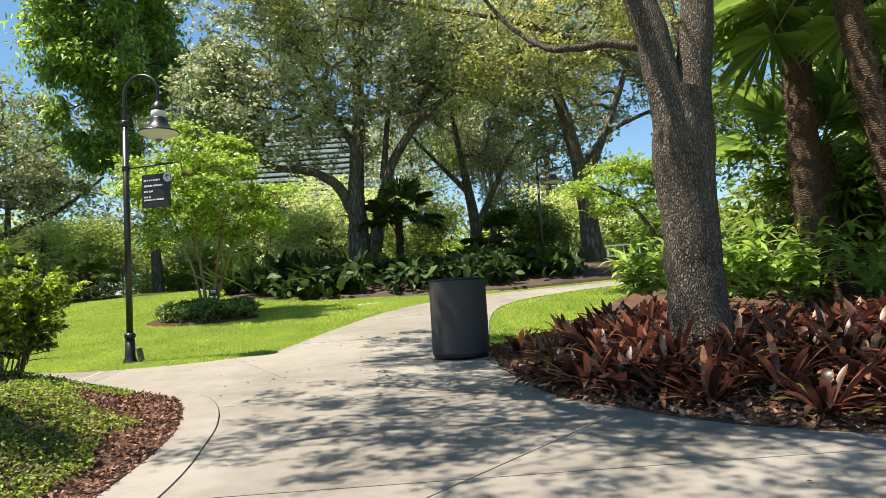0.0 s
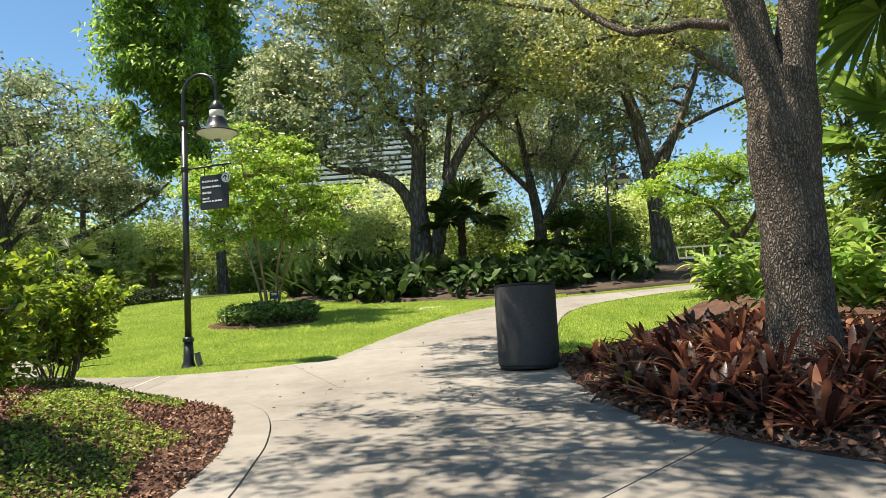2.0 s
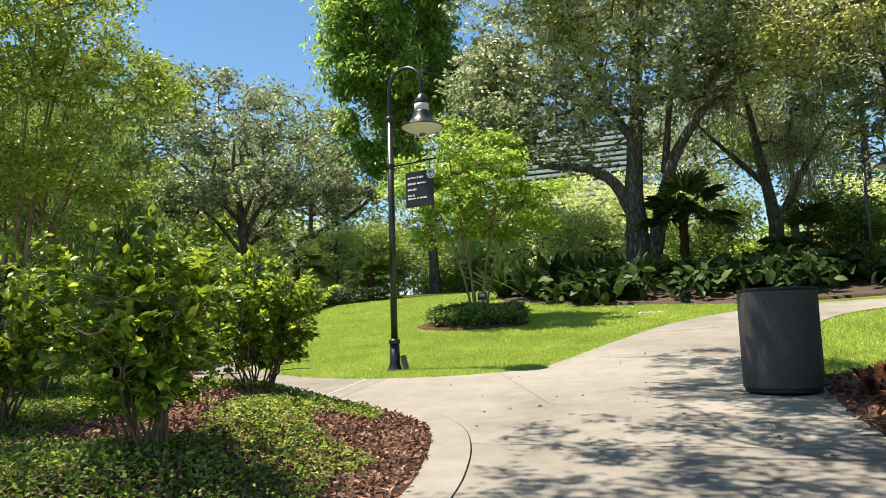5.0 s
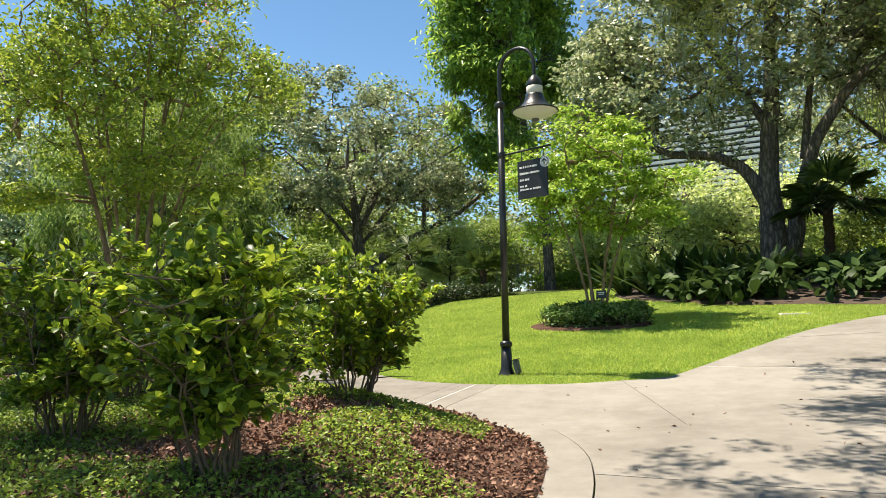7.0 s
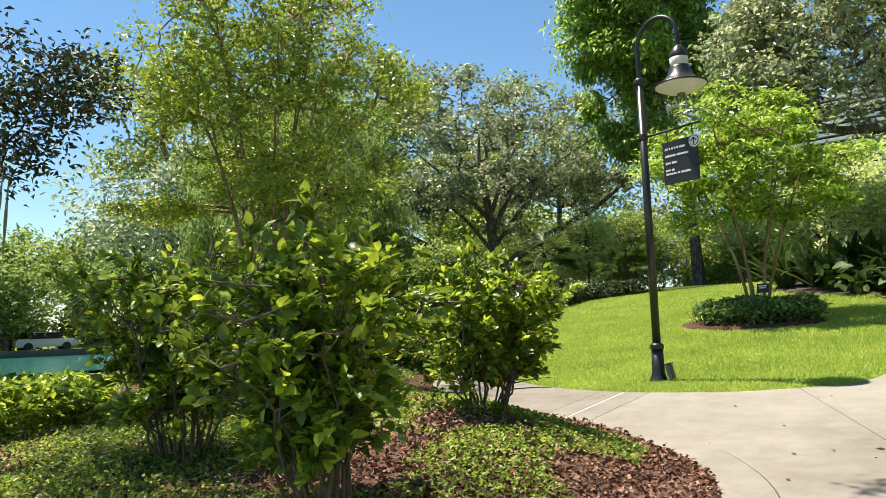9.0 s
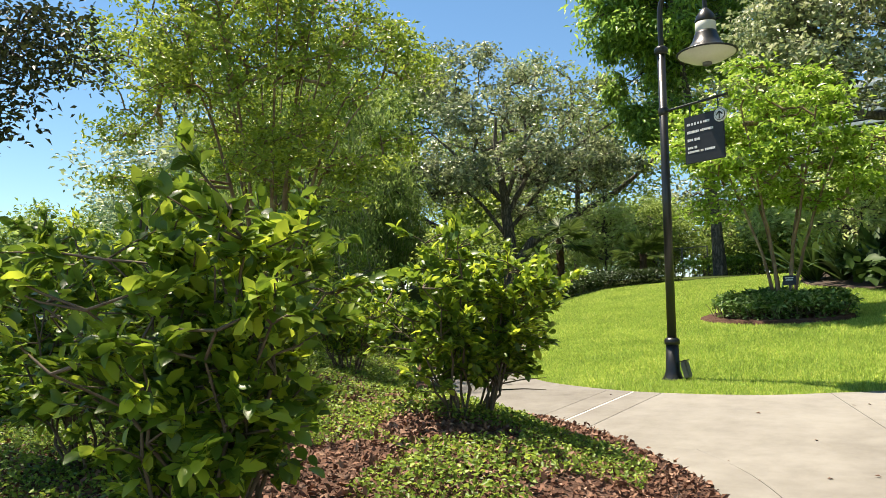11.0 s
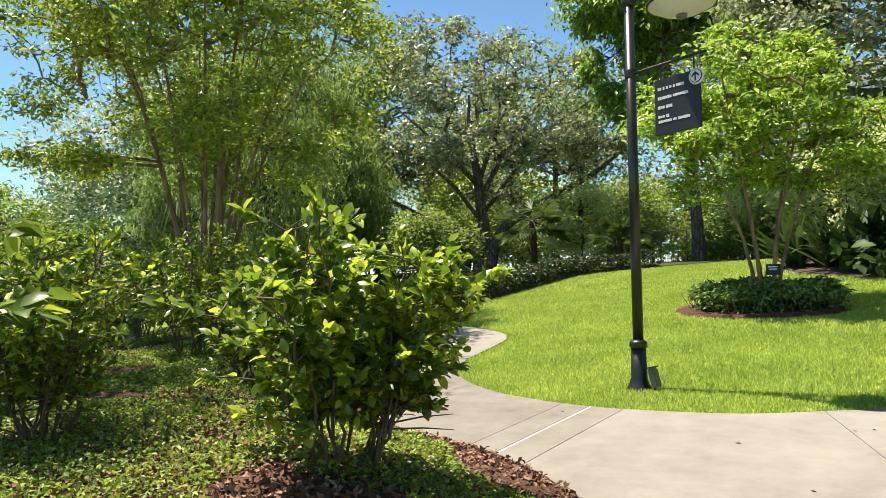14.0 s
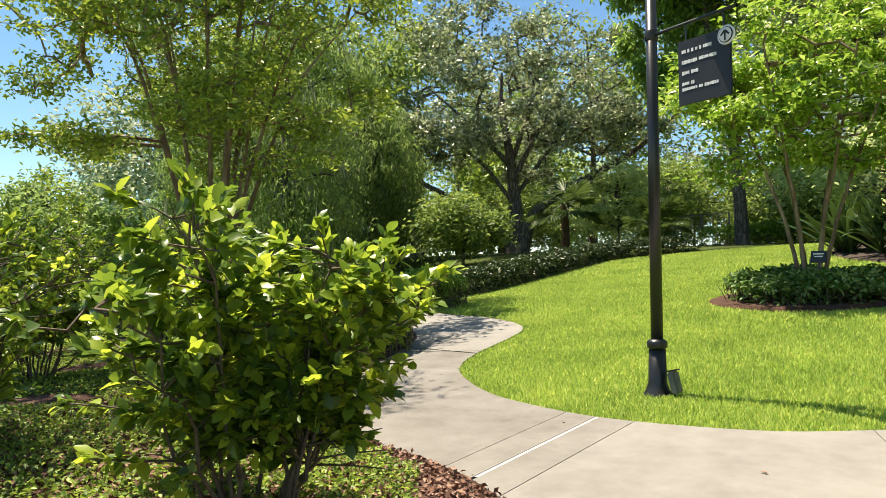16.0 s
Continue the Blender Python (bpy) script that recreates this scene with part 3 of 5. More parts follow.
def tree(name, label, base, stems, blobs, leaf, leaf_size, mat_leaf, mat_bark, per_puff=16, puff=0.55, droop=0.0, up=0.5, moss=0, seed=1, twigs=True, category="tree", moss_len=0.9, extra=None, grow=False, flat=0.6):
    """stems: tapered limbs as (points, radius at foot, radius at end), in world metres. blobs: (x, y, z, rx, ry, rz, puffs) of the crown;
    every puff hangs on a branch that leaves the nearest stem."""
    rng = np.random.default_rng(seed)
    root = thing(name, base, label, category)
    o = np.array(base)
    wood = Bundle()
    joints = []
    for pts, r0, r1 in stems:
        p = np.array(pts, float)
        t = np.linspace(0, 1, len(p))
        tt = np.linspace(0, 1, max(8, 4 * len(p)))
        q = np.stack([np.interp(tt, t, p[:, k]) for k in range(3)], 1)
        for _ in range(2):
            q[1:-1] = (q[:-2] + 2 * q[1:-1] + q[2:]) / 4
        q[1:-1] += rng.normal(0, 0.02 * r0 + 0.006, (len(q) - 2, 3))
        r = r0 + (r1 - r0) * tt ** 0.8
        if abs(p[0][2] - o[2]) < 0.3:
            r = r * (1 + 0.28 * np.exp(-tt * 12))
            q[0][2] -= 0.3
        wood.add(tube_arrays(q - o, r, 14 if r0 > 0.2 else 8))
        joints.append(q[len(q) // 3:])
    joints = np.concatenate(joints)
    centres = []
    if grow:
        for x, y, z, rx, ry, rz, n in blobs:
            centres.append(np.array((x, y, z)) + in_ball(n, rng, 0.25) * np.array((rx, ry, rz)))
        for pts, radii in grown_limbs(joints, np.concatenate(centres), rng):
            wood.add(tube_arrays(pts - o, radii, 5))
        blobs = []
    for x, y, z, rx, ry, rz, n in blobs:
        c = np.array((x, y, z))
        hub_near = joints[np.argmin(np.linalg.norm(joints - c, axis=1) + 0.4 * np.maximum(0, joints[:, 2] - z))]
        limb = bend(hub_near, c, 7, 0.25, 0.12, rng)
        size = (rx + ry + rz) / 3
        wood.add(tube_arrays(limb - o, np.linspace(0.045 * size ** 0.8 + 0.02, 0.018, 7), 6))
        p = c + in_ball(n, rng, 0.35) * np.array((rx, ry, rz))
        centres.append(p)
        if twigs:
            for q in p[:: 3 if n > 40 else 2]:
                s = limb[rng.integers(2, 7)]
                wood.add(tube_arrays(bend(s, q, 4, 0.1, 0.06, rng) - o, np.linspace(0.022, 0.006, 4), 4))
    part_mesh("trunk", wood.mesh("trunk"), mat_bark, root, smooth=True)
    c = np.concatenate(centres)
    k = rng.poisson(per_puff, len(c)) + 2
    at = np.repeat(c, k, axis=0) + rng.normal(0, 1, (k.sum(), 3)) * np.array((puff, puff, puff * flat)) * 0.6
    part_mesh("crown", mesh_of("crown", *leaves_arrays(at - o, leaf[0], leaf[1], rng, up, droop)), mat_leaf, root)
    if moss:
        m = c[rng.integers(0, len(c), moss)] + rng.normal(0, 0.3, (moss, 3))
        strands = Bundle()
        for q in m:
            n = rng.integers(4, 9)
            at = q + rng.normal(0, 0.07, (n, 3))
            down = np.tile((0.0, 0.0, -2.5), (n, 1))
            strands.add(leaves_arrays(at - o, moss_len * rng.uniform(0.5, 1.3), 0.035, rng, 0.1, 0, 0.0, down))
        part_mesh("moss", strands.mesh("moss"), MOSS, root, "grey-green hanging moss")["kind"] = "stuff"
    if extra:
        n, mat, pname, size = extra
        tops = c[np.argsort(-c[:, 2] + rng.normal(0, 1.0, len(c)))[:n]]
        at = np.repeat(tops, 26, axis=0) + rng.normal(0, 0.11, (n * 26, 3))
        part_mesh(pname, mesh_of(pname, *leaves_arrays(at - o, size, size, rng)), mat, root)["kind"] = "stuff"
    return root


def crown_blobs(c, r, count, puffs, seed, size=0.42, squash=0.7):
    """Random clumps that make up one rounded, ragged crown."""
    rng = np.random.default_rng(seed)
    p = in_ball(count, rng, 0.35) * np.array(r) * (1 - size * 0.45) * rng.uniform(0.88, 1.1, (count, 1)) + np.array(c)
    out = []
    for q in p:
        s = rng.uniform(0.5, 1.2) * size
        out.append((*q, r[0] * s, r[1] * s, r[2] * s * squash * 1.2, puffs))
    return out


def gz(x, y, f=land):
    return float(f(np.array([x]), np.array([y]))[0])


# the oak that stands in the bromeliad bed and reaches over the path
OX, OY = 2.45, 7.15
oz = gz(OX, OY, bed_right_height)
oak_stems = [
    ([(OX, OY, oz), (OX - 0.02, OY, 2.0), (OX - 0.06, OY, 3.0), (OX + 0.0, OY + 0.02, 3.5)], 0.275, 0.24),
    ([(OX - 0.02, OY, 1.7), (OX - 0.1, OY + 0.01, 3.2), (OX - 0.21, OY + 0.05, 4.2), (OX - 0.5, OY + 0.1, 5.2), (OX - 1.0, OY + 0.2, 7.0), (OX - 1.4, OY, 9.0)], 0.235, 0.08),
    ([(OX + 0.02, OY, 1.7), (OX + 0.09, OY + 0.01, 3.2), (OX + 0.25, OY + 0.05, 4.2), (OX + 0.45, OY + 0.1, 5.4), (OX + 0.8, OY, 7.5), (OX + 1.2, OY, 9.5)], 0.24, 0.08),
    ([(OX - 0.18, OY + 0.05, 3.95), (OX - 0.6, OY + 0.3, 4.15), (OX - 1.1, OY + 0.7, 4.2), (OX - 1.5, OY + 1.2, 4.7), (OX - 1.9, OY + 2.2, 5.8)], 0.062, 0.02),
    ([(OX - 0.5, OY + 0.1, 5.2), (OX - 2.0, OY - 1.0, 6.6), (OX - 4.0, OY - 1.8, 7.6)], 0.08, 0.03),
]
oak_blobs = []
for q in [(-2.9, 11.2, 8.3, 1.2, 1.2, 0.5, 22), (-1.7, 10.4, 8.1, 1.4, 1.2, 0.5, 36), (-0.3, 10.0, 8.0, 1.3, 1.2, 0.5, 34), (-2.4, 9.0, 7.7, 1.4, 1.2, 0.5, 34), (1.2, 10.2, 8.1, 1.2, 1.2, 0.5, 26),
          (-2.6, 6.6, 7.4, 1.8, 1.6, 0.7, 36), (-0.8, 5.4, 7.8, 1.7, 1.5, 0.7, 34), (-1.0, 8.0, 7.4, 1.8, 1.5, 0.7, 38), (0.8, 7.0, 8.0, 1.6, 1.6, 0.8, 22),
          (-1.6, 3.8, 8.0, 1.6, 1.4, 0.7, 26), (0.8, 4.2, 8.2, 1.6, 1.4, 0.7, 28), (2.4, 4.6, 8.2, 1.6, 1.4, 0.8, 32), (2.6, 7.4, 9.3, 2.2, 2.0, 1.0, 22), (4.4, 6.2, 8.6, 1.8, 1.8, 1.0, 40), (3.9, 9.4, 8.4, 1.8, 1.8, 1.2, 44), (-3.4, 4.6, 7.8, 1.4, 1.2, 0.6, 18), (0.2, 2.2, 8.2, 1.8, 1.4, 0.6, 26), (2.8, 2.2, 8.4, 1.8, 1.4, 0.7, 30)]:
    oak_blobs.append(q)
oak_blobs = [(q[0] - 0.17, q[1] + 0.5, *q[2:6], int(q[6] * (1.1 if q[0] > 0.5 and q[1] < 8 else 2.3))) for q in oak_blobs]
tree("oak_tree", "rugged grey-barked live oak with olive leaves over the path", (OX, OY, oz), oak_stems, oak_blobs, (0.092, 0.042), 0, OLIVE_LEAF, OAK_BARK, per_puff=52, puff=0.18, seed=11, moss=34, moss_len=0.6)

# the olive-leaved oak whose boughs hang before the others
tree("oak_tree", "live oak with hanging olive-yellow boughs over the far path", (8.7, 23.2, gz(8.7, 23.2)), [
    ([(8.7, 23.2, gz(8.7, 23.2)), (8.6, 23.2, 6), (8.3, 23.2, 9), (7.6, 23.2, 13)], 0.3, 0.1),
    ([(8.5, 23.2, 7.5), (5.6, 22.8, 9.6), (2.6, 22.6, 10.6), (-0.4, 22.8, 11.4), (-3.6, 23.8, 12.6)], 0.16, 0.04)],
    [(1.2, 22.6, 9.4, 1.2, 1.0, 1.0, 40), (2.2, 22.5, 8.6, 1.2, 1.0, 0.9, 40), (3.4, 22.6, 9.6, 1.4, 1.1, 1.1, 46), (4.6, 22.8, 8.8, 1.2, 1.0, 1.0, 40), (5.8, 22.8, 9.8, 1.4, 1.2, 1.2, 44), (2.6, 22.8, 11.2, 1.8, 1.3, 1.0, 50), (5.0, 23.0, 11.6, 1.8, 1.3, 1.0, 50), (0.2, 22.8, 11.2, 1.3, 1.1, 0.9, 34), (0.6, 22.4, 8.0, 0.6, 0.6, 0.5, 14), (7.4, 23.0, 10.8, 1.6, 1.3, 1.2, 40),
     (-4.7, 24.2, 11.4, 1.0, 0.9, 0.9, 26), (-4.2, 24.2, 9.8, 0.8, 0.8, 1.0, 24), (-3.3, 24.0, 10.6, 0.9, 0.8, 0.9, 24), (-3.8, 24.0, 8.6, 0.5, 0.5, 0.8, 12), (-2.2, 23.6, 12.0, 1.2, 1.0, 0.8, 26), (-5.6, 24.4, 12.4, 1.2, 1.0, 0.7, 24)],
    (0.15, 0.065), 0, OLIVE_LEAF, FAR_BARK, per_puff=24, puff=0.32, up=0.4, seed=22, grow=True, moss=60, moss_len=0.8)

# the great spreading oak behind the lawn
MX, MY = -3.05, 28.0
mz = gz(MX, MY, bed_back_height)
tree("oak_tree", "large live oak with arching dark limbs behind the lawn", (MX, MY, mz), [
    ([(MX, MY, mz), (MX - 0.05, MY, 4.6), (MX - 0.1, MY, 6.2), (MX + 0.1, MY, 8.6), (MX + 0.3, MY, 12.0), (MX, MY, 15.5)], 0.5, 0.12),
    ([(MX - 0.1, MY, 5.3), (MX - 0.7, MY - 0.2, 6.6), (MX - 1.7, MY - 0.4, 7.2), (MX - 3.2, MY - 0.6, 7.3), (MX - 4.6, MY - 0.8, 8.6)], 0.26, 0.08),
    ([(MX + 0.35, MY, mz), (MX + 0.7, MY, 5.2), (MX + 1.3, MY, 7.3), (MX + 2.4, MY, 9.0), (MX + 3.9, MY, 10.0), (MX + 5.2, MY, 11.2)], 0.3, 0.07),
    ([(MX, MY, 8.0), (MX - 1.4, MY, 10.4), (MX - 2.6, MY, 13.0)], 0.18, 0.05),
    ([(MX + 1.0, MY, 6.8), (MX + 1.3, MY + 0.4, 9.5), (MX + 2.2, MY, 13.0)], 0.16, 0.05)],
    # the forward clumps at 15 m are unseen, added to shade bed and lawn
    crown_blobs((MX - 0.6, MY, 12.6), (7.0, 5.0, 5.6), 34, 44, 21, 0.34) + crown_blobs((MX - 4.4, MY - 0.5, 10.2), (2.6, 2.4, 2.6), 10, 30, 22, 0.5) + crown_blobs((MX + 4.6, MY, 11.6), (2.8, 2.6, 2.2), 8, 30, 23, 0.5) + crown_blobs((MX - 3.4, MY - 5.2, 15.0), (5.6, 2.0, 1.0), 16, 24, 24, 0.3) + crown_blobs((MX - 5.0, MY - 0.4, 8.6), (1.8, 1.6, 1.0), 5, 24, 25, 0.5),
    (0.2, 0.11), 0, OAK_LEAF, FAR_BARK, per_puff=22, puff=0.3, up=0.4, seed=12, moss=60, grow=True)

# tall bright tree
TX, TY = -13.3, 32.0
tz = gz(TX, TY)
tree("broadleaf_tree", "tall bright green tree with drooping glossy leaves", (TX + 0.9, TY, tz), [
    ([(TX + 0.9, TY, tz), (TX + 0.7, TY, 7), (TX - 0.3, TY, 11), (TX - 0.8, TY, 17), (TX - 0.8, TY, 23)], 0.23, 0.06)],
    crown_blobs((TX - 1.0, TY, 16.5), (4.1, 3.6, 7.8), 74, 20, 31, 0.2, 0.8) + crown_blobs((TX - 1.4, TY - 1, 9.6), (1.6, 1.5, 1.3), 5, 24, 32, 0.6),
    (0.32, 0.12), 0, TULIP_LEAF, FAR_BARK, per_puff=26, puff=0.45, droop=0.55, up=0.7, seed=13)

# spreading grey-green oak by the hedge
GX0, GY0 = -21.6, 30.6
g0 = gz(GX0, GY0)
tree("oak_tree", "spreading oak with twisted bare limbs and grey-green leaves", (GX0, GY0, g0), [
    ([(GX0, GY0, g0), (GX0 + 0.1, GY0, 5), (GX0 - 0.2, GY0, 7.5), (GX0 - 0.7, GY0, 9.6), (GX0 - 0.6, GY0, 11)], 0.38, 0.05),
    ([(GX0 + 0.3, GY0, g0 + 0.2), (GX0 + 0.9, GY0 + 0.4, 5.0), (GX0 + 2.2, GY0 + 1.5, 6.0), (GX0 + 4.0, GY0 + 3, 7.2), (GX0 + 5.6, GY0 + 4.2, 9.0)], 0.3, 0.07),
    ([(GX0 - 0.1, GY0, g0 + 0.6), (GX0 - 1.6, GY0 - 1.0, 5.0), (GX0 - 3.2, GY0 - 2.4, 6.2), (GX0 - 4.6, GY0 - 3.4, 7.0)], 0.24, 0.06),
    ([(GX0 + 0.1, GY0, 6.4), (GX0 + 1.2, GY0 + 0.8, 9.0), (GX0 + 2.4, GY0 + 1.8, 10.8)], 0.14, 0.03),
    ([(GX0, GY0, 5.4), (GX0 + 1.4, GY0 + 0.6, 7.4), (GX0 + 2.6, GY0 + 1.8, 9.4), (GX0 + 4.2, GY0 + 2.6, 10.4)], 0.11, 0.03),
    ([(GX0, GY0, 5.2), (GX0 - 1.0, GY0 - 0.9, 7.0), (GX0 - 2.6, GY0 - 1.8, 8.4), (GX0 - 4.4, GY0 - 2.6, 9.2)], 0.11, 0.03),
    ([(GX0, GY0, 7.2), (GX0 + 0.5, GY0 + 0.9, 10.0), (GX0 + 0.4, GY0 + 0.8, 11.5)], 0.12, 0.03),
    ([(GX0 - 0.1, GY0, 6.8), (GX0 - 1.8, GY0 - 1.2, 9.0), (GX0 - 3.0, GY0 - 2.2, 10.4)], 0.14, 0.03)],
    crown_blobs((GX0, GY0, 10.3), (6.0, 6.0, 4.6), 60, 25, 41, 0.22) + crown_blobs((GX0 + 3.8, GY0 + 3.0, 8.4), (2.6, 2.4, 1.9), 9, 18, 42, 0.42) + crown_blobs((GX0 - 3.2, GY0 - 2.4, 8.0), (2.4, 2.4, 1.8), 8, 18, 43, 0.42),
    (0.2, 0.11), 0, GREY_LEAF, FAR_BARK, per_puff=11, puff=0.28, up=0.35, seed=14, moss=40, grow=True)

# young crape myrtle in the island bed
IX, IY = -5.55, 17.4
iz = gz(IX, IY)
rngs = np.random.default_rng(5)
stems = []
for a in range(6):
    an = a * 1.05 + 0.3
    dx, dy = math.cos(an), math.sin(an)
    stems.append(([(IX + 0.1 * dx, IY + 0.1 * dy, iz), (IX + 0.32 * dx, IY + 0.3 * dy, iz + 1.1), (IX + 0.7 * dx, IY + 0.6 * dy, iz + 2.2), (IX + 1.2 * dx, IY + 1.0 * dy, iz + 3.6)], 0.035, 0.015))
tree("crape_myrtle", "young lime-green crape myrtle with thin pale stems", (IX, IY, iz), stems,
     crown_blobs((IX, IY, iz + 3.15), (2.15, 2.05, 1.7), 56, 11, 51, 0.2, 0.5), (0.13, 0.06), 0, LIME_LEAF, PALE_BARK, per_puff=20, puff=0.28, up=0.6, seed=15, grow=True, flat=0.22)

# old crape myrtle by the lake
CX, CY = -14.3, 12.65
cz = gz(CX, CY, bed_left_height)
stems = []
for a in range(15):
    an = a * 2.4
    dx, dy = math.cos(an), math.sin(an)
    w = (0.35, 0.7, 1.0)[a % 3]
    stems.append(([(CX + 0.28 * dx, CY + 0.28 * dy, cz), (CX + (0.3 + 0.35 * w) * dx, CY + (0.3 + 0.35 * w) * dy, cz + 2), (CX + (0.35 + 1.2 * w) * dx, CY + (0.35 + 1.2 * w) * dy, cz + 4.4), (CX + (0.4 + 2.4 * w) * dx, CY + (0.4 + 2.4 * w) * dy, cz + 6.0 + 0.8 * (1 - w))], 0.06, 0.012))
tree("crape_myrtle", "tall multi-stemmed crape myrtle with a few pink flowers", (CX, CY, cz), stems,
     crown_blobs((CX, CY, 7.2), (3.9, 3.9, 3.6), 84, 15, 61, 0.2, 0.8) + crown_blobs((CX, CY, 4.6), (3.5, 3.5, 0.9), 20, 9, 62, 0.24, 0.6), (0.12, 0.058), 0, MYRTLE_LEAF, PALE_BARK, per_puff=26, puff=0.3, up=0.4, seed=16, extra=(16, PINK, "flowers", 0.07), grow=True, flat=0.35)

# feathery drooping trees behind it
for k, (x, y, h, r) in enumerate([(-20.5, 18.3, 9.5, 3.4), (-27, 22, 12, 3.8), (-24, 19.0, 8.5, 3.0), (-23, 23.5, 8, 2.6)]):
    z = gz(x, y)
    tree("cypress_tree", "feathery drooping cypress hung with grey moss", (x, y, z), [([(x, y, z), (x + 0.1, y, z + h * 0.5), (x, y, z + h)], 0.24, 0.03)],
         crown_blobs((x, y, z + h * 0.52), (r, r, h * 0.46), 26, 30, 70 + k, 0.34, 0.9), (0.2, 0.045), 0, WILLOW_LEAF, FAR_BARK, per_puff=26, puff=0.42, droop=1.3, seed=70 + k, moss=140, moss_len=1.1, twigs=False)

# trees on the right, behind the path
tree("oak_tree", "tall oak with a thick pale trunk beside the path", (5.75, 27.5, gz(5.75, 27.5)), [
    ([(5.75, 27.5, gz(5.75, 27.5)), (5.6, 27.5, 5.5), (5.2, 27.5, 8), (4.2, 27.5, 12), (3.6, 27.5, 16)], 0.42, 0.1),
    ([(5.6, 27.5, 6), (7.0, 27.5, 9), (8.6, 27.5, 13)], 0.22, 0.06), ([(5.5, 27.5, 6.6), (6.6, 27.5, 8.0), (9.4, 27.0, 9.0)], 0.16, 0.05)],
    crown_blobs((5.4, 27.5, 12.0), (5.6, 4.5, 5.4), 34, 38, 81, 0.32), (0.19, 0.1), 0, OAK_LEAF, FAR_BARK, per_puff=18, puff=0.3, up=0.4, seed=17, moss=60, grow=True)
tree("oak_tree", "thin half-bare oak draped with hanging moss", (1.6, 31, gz(1.6, 31)), [
    ([(1.6, 31, gz(1.6, 31)), (1.5, 31, 5.5), (1.1, 31, 8), (0.7, 31, 11)], 0.35, 0.07), ([(1.6, 31, 5), (2.8, 31, 7.4), (3.6, 31, 8.6)], 0.2, 0.05), ([(1.4, 31, 6.4), (0.0, 31, 8), (-1.2, 31, 9.4)], 0.14, 0.04)],
    crown_blobs((1.6, 31, 9.6), (3.6, 3, 3.2), 22, 18, 83, 0.3), (0.13, 0.065), 0, GREY_LEAF, FAR_BARK, per_puff=20, puff=0.42, seed=18, moss=170, moss_len=1.2, grow=True)
LX, LY = 5.3, 17.6
lz = gz(LX, LY)
tree("shade_tree", "small spreading tree with layered lime-green foliage", (LX, LY, lz), [
    ([(LX, LY, lz), (LX - 0.1, LY, 3.0), (LX - 0.7, LY, 3.9), (LX - 1.6, LY, 4.4)], 0.09, 0.03), ([(LX - 0.1, LY, 2.8), (LX + 0.6, LY, 3.8), (LX + 1.4, LY, 4.6)], 0.07, 0.02)],
    [(LX - 1.5, LY, 4.2, 0.9, 0.9, 0.22, 34), (LX - 0.6, LY, 4.7, 1.0, 0.9, 0.25, 38), (LX + 0.3, LY + 0.2, 4.5, 1.0, 0.9, 0.25, 36), (LX - 1.0, LY - 0.2, 3.75, 0.8, 0.8, 0.2, 26), (LX + 0.9, LY, 4.9, 0.9, 0.9, 0.2, 24), (LX + 0.1, LY - 0.3, 3.9, 0.8, 0.7, 0.2, 24)],
    (0.13, 0.06), 0, LIME_LEAF, FAR_BARK, per_puff=26, puff=0.3, seed=19, up=0.75, grow=True, flat=0.25)

# woods that close the place
woods = [(-34, 21, 13, 5), (-38, 29, 14, 5), (-44, 36, 14, 5), (-17, 42, 14, 5), (-25, 42, 15, 5.5), (-33, 36, 14, 5), (6, 40, 15, 5), (15, 33, 15, 5), (3, 42, 14, 5), (-1.5, 44, 12, 5), (19, 24, 14, 5), (13, 20, 11, 3.6), (11.5, 13.5, 10, 3.4), (16, 14, 13, 4.5), (-30, 28, 13, 4.5), (9.5, 9.5, 9, 2.6)]
for k, (x, y, h, r) in enumerate(woods):
    z = gz(x, y)
    tree("woodland_tree", "leafy tall tree of the surrounding woods", (x, y, z), [([(x, y, z), (x + 0.2, y, z + h * 0.4), (x - 0.2, y, z + h * 0.85)], 0.26, 0.05)],
         crown_blobs((x, y, z + h * 0.6), (r, r, h * 0.45), 26, 26, 90 + k, 0.34), (0.3, 0.15), 0, WOOD_LEAF if k % 3 else OAK_LEAF, FAR_BARK, per_puff=9, puff=0.7, seed=90 + k, moss=20, twigs=False)
